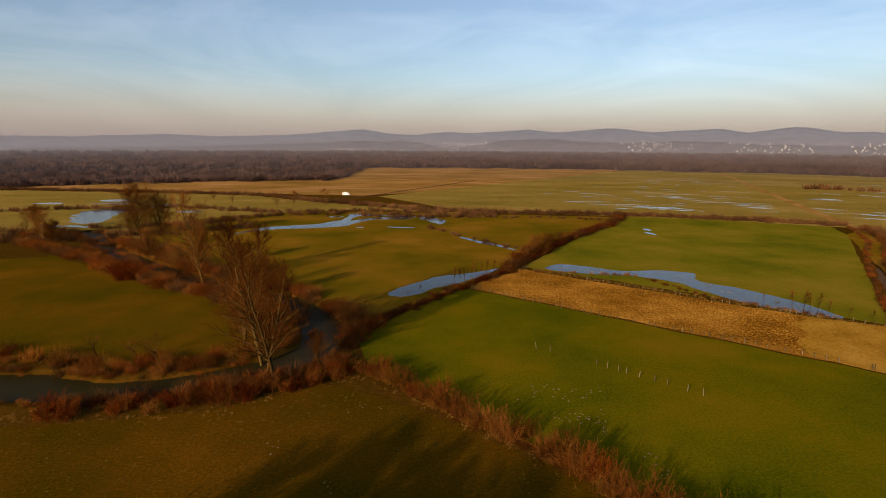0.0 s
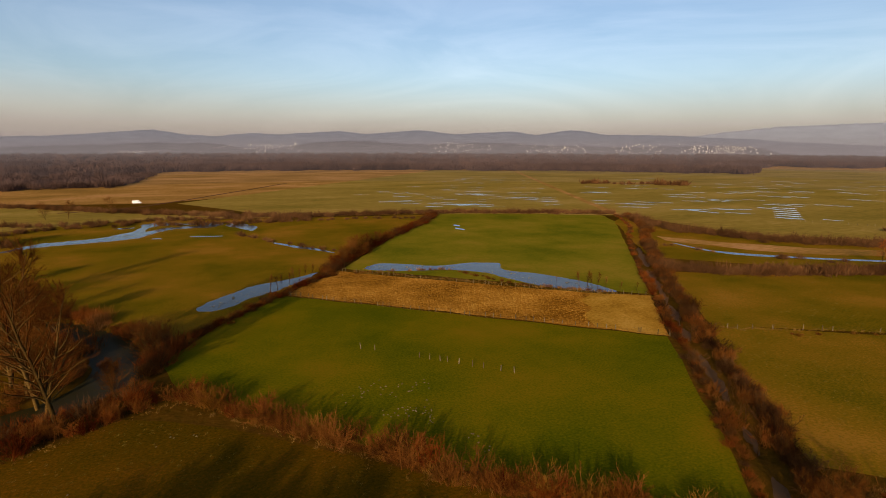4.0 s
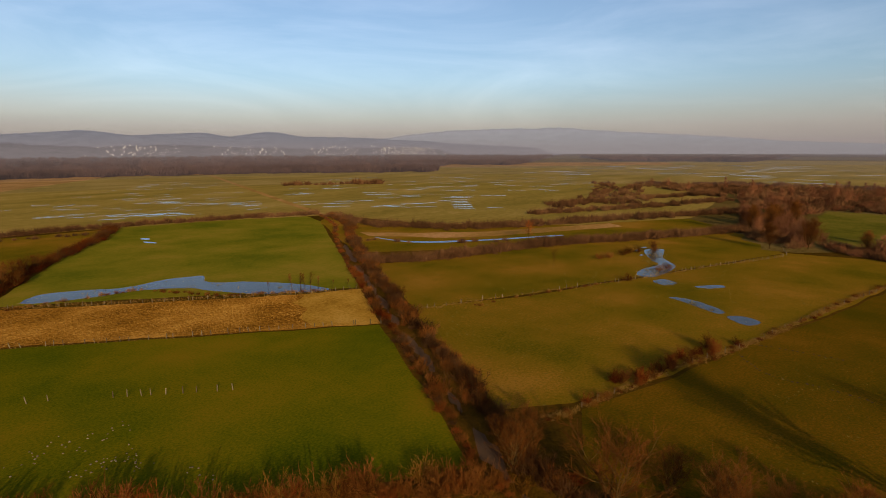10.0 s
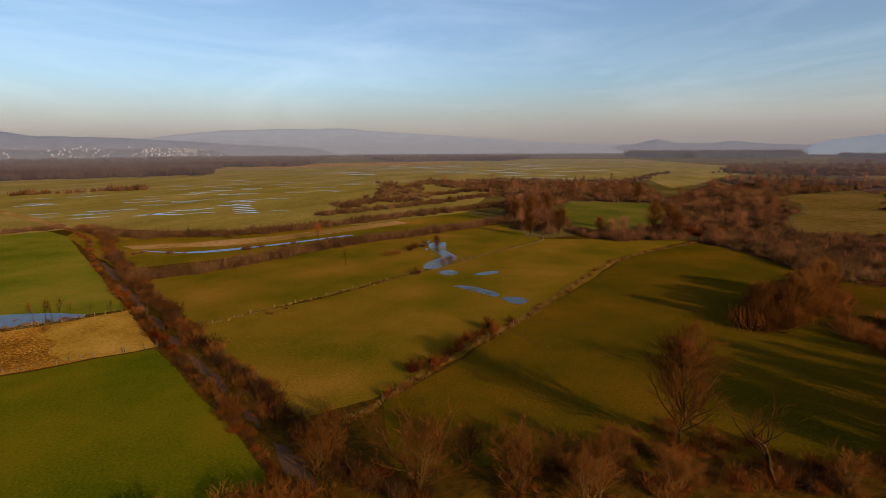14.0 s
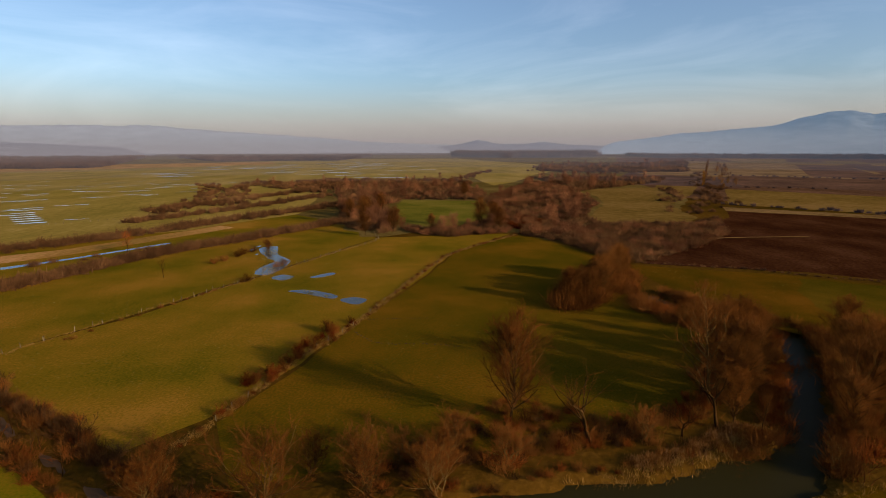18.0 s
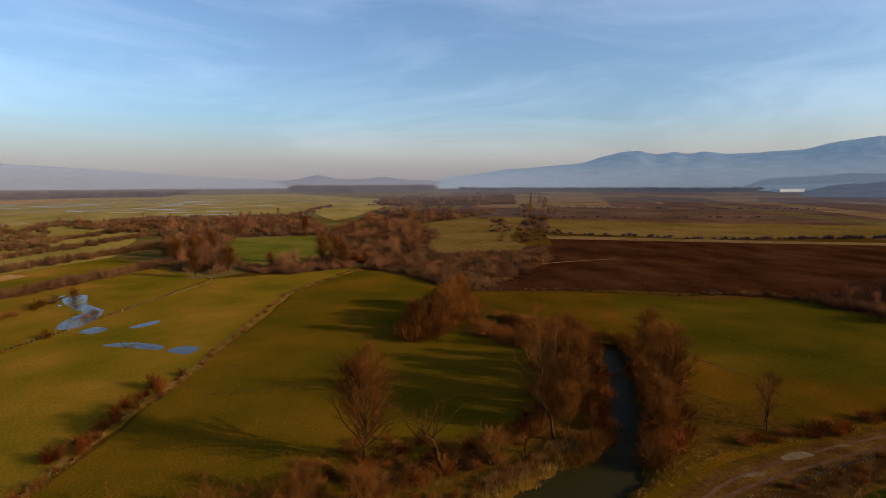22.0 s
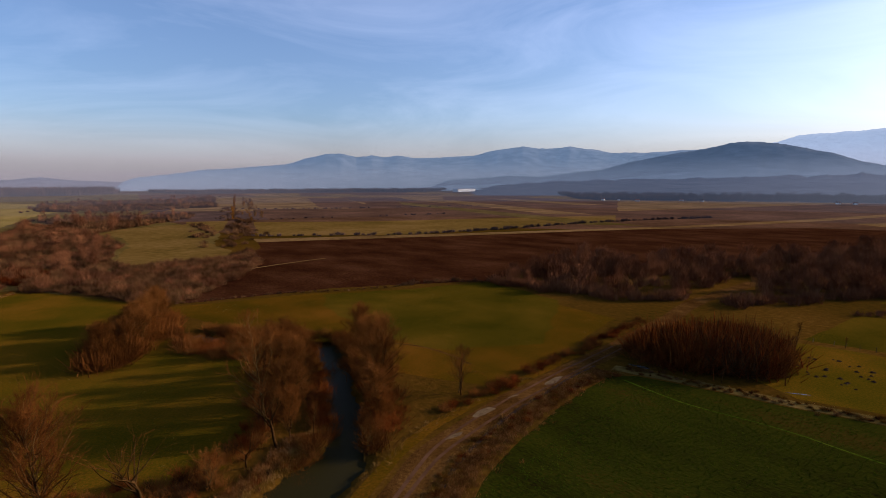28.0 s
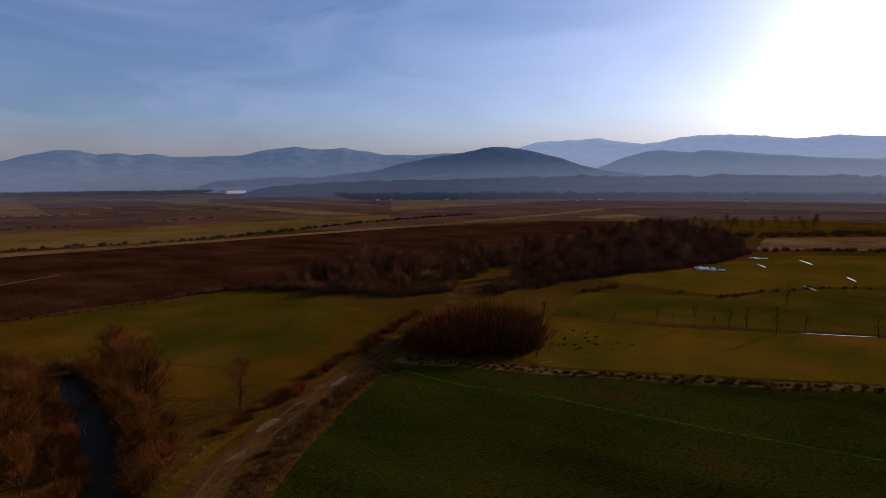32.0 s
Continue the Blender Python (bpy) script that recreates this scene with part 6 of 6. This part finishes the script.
# ---- tracks ----
ribbon("track_meadow", [(204, 266), (248, 382), (331, 600), (411, 810)], 5.5, 0.26, M_GOLD, "pale earth track through the wet meadows", "track", 10, 0.8)
ribbon("track_van", [(-110, 380), (-71, 404), (-20, 500), (36, 615)], 3.5, 0.26, M_BROWNF, "dark grassy track across the meadow", "track", 10, 1)
ribbon("tramline", [(47, -102), (34, -98.5), (18, -98.5), (5, -96), (-40, -90), (-120, -82)], 0.4, 0.10, M_CROP_LEAF, "faint wheel track in the winter crop", "track", 4, 0.2)
ribbon("rut_east", [(35, -10), (43, -29), (51.6, -47), (55.6, -57.5), (57.9, -73), (59.1, -92), (59.6, -122)], 0.6, 0.115, M_BROWNF, "wet wheel rut in the dirt road", "road", 2, 0.15)
ribbon("rut_west", [(33.4, -6), (40.6, -27), (49.2, -45), (53.2, -56.5), (55.4, -73), (56.6, -92), (57.2, -122)], 0.6, 0.115, M_BROWNF, "wet wheel rut in the dirt road", "road", 2, 0.15)

ribbon("track_plough", [(231, -89), (239, -116), (243, -140), (244, -164)], 1.6, 0.12, M_STRIP, "pale trodden path across the ploughed field", "track", 5, 0.5)
ribbon("track_triangle", [(146, -76), (112, -82), (92, -90), (76, -88)], 0.7, 0.09, M_DIRT, "faint wheel track across the meadow", "track", 4, 0.4)

# ---- the white van on the far track ----
M_WHITE = mat("white_paint", [(0.75, 0.74, 0.72), (0.82, 0.81, 0.79)], 1, 6, rough=0.35, spec=0.4)
M_RUBBER = mat("tyre_rubber", [(0.015, 0.015, 0.015), (0.03, 0.03, 0.03)], 4, 20, rough=0.8)
M_PANE = mat("dark_glass", [(0.02, 0.024, 0.028), (0.03, 0.035, 0.04)], 2, 5, rough=0.08, spec=0.5)


def bm_mesh(name, bm, material):
    me = bpy.data.meshes.new(name)
    bm.to_mesh(me)
    bm.free()
    me.materials.append(material)
    return me


def box_bm(x0, x1, y0, y1, z0, z1, bevel=0.0, shear=None):
    bm = bmesh.new()
    bmesh.ops.create_cube(bm, size=1.0)
    for v in bm.verts:
        v.co = Vector(((x0 + x1) / 2 + v.co.x * (x1 - x0), (y0 + y1) / 2 + v.co.y * (y1 - y0), (z0 + z1) / 2 + v.co.z * (z1 - z0)))
        if shear and v.co.z > (z0 + z1) / 2 and v.co.x > (x0 + x1) / 2:
            v.co.x -= shear
    if bevel:
        bmesh.ops.bevel(bm, geom=bm.edges[:], offset=bevel, segments=2, affect="EDGES")
    return bm


van = tagged(new("van"), "white delivery van parked on the grassy track", "van")
part("body", bm_mesh("body", box_bm(-2.6, 2.4, -0.95, 0.95, 0.4, 2.4, 0.12, 0.7), M_WHITE), van)
part("bonnet", bm_mesh("bonnet", box_bm(2.2, 3.0, -0.92, 0.92, 0.4, 1.15, 0.1, 0.15), M_WHITE), van)
part("windscreen", bm_mesh("windscreen", box_bm(1.75, 2.42, -0.8, 0.8, 1.35, 2.1, 0.03, 0.5), M_PANE), van, "dark windscreen")
for side in (-0.96, 0.96):
    part("side_window", bm_mesh("side_window", box_bm(0.9, 1.6, side - 0.01, side + 0.01, 1.4, 2.0, 0.004), M_PANE), van, "dark side window")
for wx in (-1.7, 1.9):
    for wy in (-0.85, 0.85):
        bm = bmesh.new()
        bmesh.ops.create_cone(bm, cap_ends=True, segments=14, radius1=0.36, radius2=0.36, depth=0.24)
        bmesh.ops.rotate(bm, verts=bm.verts, matrix=Matrix.Rotation(math.pi / 2, 3, "X"))
        bmesh.ops.translate(bm, verts=bm.verts, vec=(wx, wy, 0.36))
        part("wheel", bm_mesh("wheel", bm, M_RUBBER), van, "black tyre")
van.matrix_basis = pose(-76, 427, 0.04, 0, 0, 20)

# ---- the town and far buildings ----
M_WALL = mat("pale_render", [(0.36, 0.335, 0.30), (0.49, 0.46, 0.42), (0.64, 0.61, 0.57)], 0.02, 0.5, rand=0.3)
M_ROOF = mat("clay_roof", [(0.10, 0.045, 0.03), (0.17, 0.07, 0.045), (0.24, 0.11, 0.07)], 0.05, 0.8, rand=0.3)


def house_kind(w, d, h, r, storeys):
    root = tagged(new("house"), "pale rendered house with a red-brown gable roof", "house")
    part("wall", bm_mesh("wall", box_bm(-w / 2, w / 2, -d / 2, d / 2, -6, h), M_WALL), root)
    verts = [(-w / 2 - 0.6, -d / 2 - 0.6, h - 0.2), (w / 2 + 0.6, -d / 2 - 0.6, h - 0.2), (w / 2 + 0.6, d / 2 + 0.6, h - 0.2), (-w / 2 - 0.6, d / 2 + 0.6, h - 0.2), (-w / 2 - 0.6, 0, h + r), (w / 2 + 0.6, 0, h + r)]
    part("roof", mesh("roof", verts, [(0, 1, 5, 4), (2, 3, 4, 5), (0, 4, 3), (1, 2, 5), (3, 2, 1, 0)], M_ROOF), root, "red-brown tiled roof")
    for k in range(storeys):
        for x in (-w * 0.25, w * 0.25):
            part("window", bm_mesh("window", box_bm(x - 0.7, x + 0.7, -d / 2 - 0.06, -d / 2 + 0.05, 1 + 2.9 * k, 2.4 + 2.9 * k), M_PANE), root, "dark window")
    return root


HOUSES = [house_kind(13, 10, 6.5, 3.6, 2), house_kind(17, 10, 5.0, 3.4, 1), house_kind(20, 13, 9.5, 3.0, 3)]
t_az, t_r, t_z = TOWN
placed = 0
hrand = random.Random(5)


def on_slope(a, r):
    i = int(np.clip((a - t_az[0]) / 0.25, 0, len(t_az) - 1.001))
    j = float(np.interp(r, t_r, np.arange(len(t_r))))
    j0 = min(int(j), len(t_r) - 2)
    return float(t_z[i, j0] + (t_z[i, j0 + 1] - t_z[i, j0]) * (j - j0))


for centre, spread, count in ((-8.5, 3.6, 86), (9.5, 3.4, 70), (-17, 3, 14), (21, 3.0, 24), (30, 3, 16), (46, 2.6, 42), (38.5, 3, 16), (-26, 3, 8)):
    for i in range(count):
        a = hrand.gauss(centre, spread * 0.6)
        r = hrand.uniform(3080, 3480)
        x, y = bearing(a, r)
        m = pose(x, y, on_slope(a, r), 0, 0, -a + hrand.gauss(0, 35)) @ Matrix.Scale(hrand.uniform(0.36, 0.55), 4)
        kind = HOUSES[hrand.choices((0, 1, 2), (6, 3, 1))[0]]
        if placed < 3:
            HOUSES[placed].matrix_basis = m
        else:
            tagged(copy_thing(kind, m), group="houses of the far town")
        placed += 1
hv = np.array([(-6, -4.5, -5), (6, -4.5, -5), (6, 4.5, -5), (-6, 4.5, -5), (-6, -4.5, 6), (6, -4.5, 6), (6, 4.5, 6), (-6, 4.5, 6), (-6, 0, 9.5), (6, 0, 9.5)], float)
hf = np.array([(0, 1, 5), (0, 5, 4), (1, 2, 6), (1, 6, 5), (2, 3, 7), (2, 7, 6), (3, 0, 4), (3, 4, 7), (4, 5, 9), (4, 9, 8), (6, 7, 8), (6, 8, 9), (5, 6, 9), (7, 4, 8)])
specks = []
for centre, spread, count in ((-9.5, 3.2, 150), (9.0, 3.2, 120), (-18, 3, 30), (21, 3.2, 50), (31, 3, 40), (46, 3, 90), (38.5, 3, 40), (1, 3, 40)):
    for i in range(count):
        a, r = hrand.gauss(centre, spread * 0.6), hrand.uniform(3080, 3480)
        x, y = bearing(a, r)
        specks.append((x, y, on_slope(a, r), hrand.uniform(0.32, 0.58), hrand.uniform(0, 6.28), 0))
scatter("town_houses", [(hv, hf)], specks, M_WALL, "hundreds of small pale houses of the far town", "houses")
for a, r in [(hrand.gauss(156, 4), hrand.uniform(1180, 1240)) for i in range(5)] + [(hrand.gauss(176, 7), hrand.uniform(1150, 1230)) for i in range(4)] + [(hrand.gauss(80.5, 2.5), hrand.uniform(2850, 3300)) for i in range(12)]:
    x, y = bearing(a, r)
    tagged(copy_thing(HOUSES[hrand.randrange(2)], pose(x, y, 0, 0, 0, -a + hrand.gauss(0, 30)) @ Matrix.Scale(hrand.uniform(0.7, 1.0), 4)), group="farmhouses under the hills")
for i in range(16):
    a, r = hrand.gauss(194, 2.2), hrand.uniform(2240, 2330)
    x, y = bearing(a, r)
    tagged(copy_thing(HOUSES[hrand.randrange(2)], pose(x, y, 38.0, 0, 0, -a + hrand.gauss(0, 30)) @ Matrix.Scale(hrand.uniform(0.6, 0.9), 4)), group="village houses on the southern foothills")
shed = tagged(new("warehouse"), "long white industrial hall far across the fields", "warehouse")
part("hall", bm_mesh("hall", box_bm(-75, 75, -25, 25, -1, 15), M_WHITE), shed, "white wall panels")
part("roof", bm_mesh("roof", box_bm(-76, 76, -26, 26, 15, 17.0, 0.4), M_WALL), shed, "flat pale roof")
for k in range(7):
    part("gate", bm_mesh("gate", box_bm(-62 + k * 20, -58 + k * 20, -25.4, -24.8, 0, 4), M_PANE), shed, "dark loading gate")
shed.matrix_basis = pose(*bearing(138.4, 2340), 0, 0, 0, -138.4 + 38) @ Matrix.Diagonal((0.62, 0.8, 0.7, 1))

# pale flecks of dead grass
scatter("dead_grass", TUFT, fill([(66, 44), (80, 66), (110, 70), (125, 30), (96, 29)], 900, 0.28) + fill([(-100, 73), (-60, 72), (-40, 50), (-100, 40)], 900, 0.26) + fill([(140, 60), (190, 50), (220, 40), (170, 10), (130, 22)], 300, 0.3),
        M_STRAW, "pale flecks of dead grass in the pastures", "grass")

# ---- the verge of the dirt road: a narrow wet ditch, reeds, and the rows of the crop ----
ribbon("verge_bank", [(43.5, -46), (46.5, -52.5), (50.2, -68), (52.6, -89), (52.8, -104)], 5.2, 0.085, M_GROUND, "brown bank of dead reeds beside the crop", "verge", wob=0.5)
ribbon("verge_ditch", [(46, -47), (49.4, -54.2), (53.5, -70.4), (55.2, -88.1), (55.9, -98), (55.6, -106)], 0.7, 0.13, M_MOUND_DARK, "narrow dark ditch between the road and the crop", "ditch", wob=0.15)
ribbon("verge_grass", [(52, -38), (58.5, -52), (61, -66), (62, -84), (62.5, -110)], 2.2, 0.09, M_DULL, "strip of short grass beside the road", "verge", wob=0.4)
scatter("verge_reeds", TUFT, rows([(44, -46), (47, -54), (50.4, -69), (52.6, -88), (52.8, -104)], 0.035, 0.75, 1.3) + rows([(47.6, -50), (51, -58), (54.6, -71), (56.2, -88), (57, -100)], 0.3, 0.35, 0.25)
        + rows([(63.5, -24), (66, -31), (69.5, -37), (73, -43)], 0.05, 1.1, 0.7), M_REED, "rust-brown reeds and dead stalks on the verge", "grass")
crop_rows = []
for i in range(120):
    y0 = -46 - i * 0.55
    for x, y in along([(44, y0 - 3), (-20, y0 + 8), (-75, y0 + 12)], 0.8, 0.10):
        if x < 43.5 - 0.05 * abs(y + 80) and -104 + 0.1 * (43 - x) * -1 < y < -48 and rnd.random() < 0.75:
            crop_rows.append((x, y, 0.0, rnd.uniform(0.16, 0.34), rnd.uniform(0, 6.28), rnd.randrange(5)))
scatter("crop_plants", [tuft(60 + s, 5, 0.16, 1.2) for s in range(5)], crop_rows, M_CROP_LEAF, "rows of young green crop plants", "crop")

# grass standing in the shallow pools
POOLS = ([(220, 77), (228, 74), (201, 63), (190, 57), (175, 57), (167, 60), (173, 64), (187, 65)], [(30, 178), (52, 177), (59, 170), (76, 171), (79, 167), (77, 158), (86, 147), (94, 126), (75, 139), (61, 165), (32, 170)],
         [(-92, 238), (-84, 259), (-63, 268), (-50, 287), (-30, 303), (-1, 289), (-12, 267), (-29, 291), (-51, 255)], [(-15, 141), (0, 162), (16, 170), (18, 165), (4, 152), (-6, 141)],
         [(165, 56), (174, 53), (165, 48), (162, 50)], [(149, 45), (150, 40), (145, 31), (141, 31), (146, 40)])
pool_grass = []
for poly, count in zip(POOLS, (480, 140, 110, 100, 50, 70)):
    for x, y, z, size, a, w in fill(poly, count // 4, 0.55):
        for k in range(5):
            pool_grass.append((x + rnd.gauss(0, 0.8), y + rnd.gauss(0, 0.8), 0, size * rnd.uniform(0.5, 1), a + k, w + k))
scatter("pool_grass", TUFT, pool_grass, M_TUSSOCK, "tufts of grass standing in the flood pools", "grass")
ribbon("crop_verge", [(52, -107.5), (40, -109.5), (21, -111.5), (-8, -116), (-45, -123.5), (-150, -149)], 3.4, 0.092, M_SCRUBF, "brown verge of dead grass behind the crop", "verge", wob=0.5)
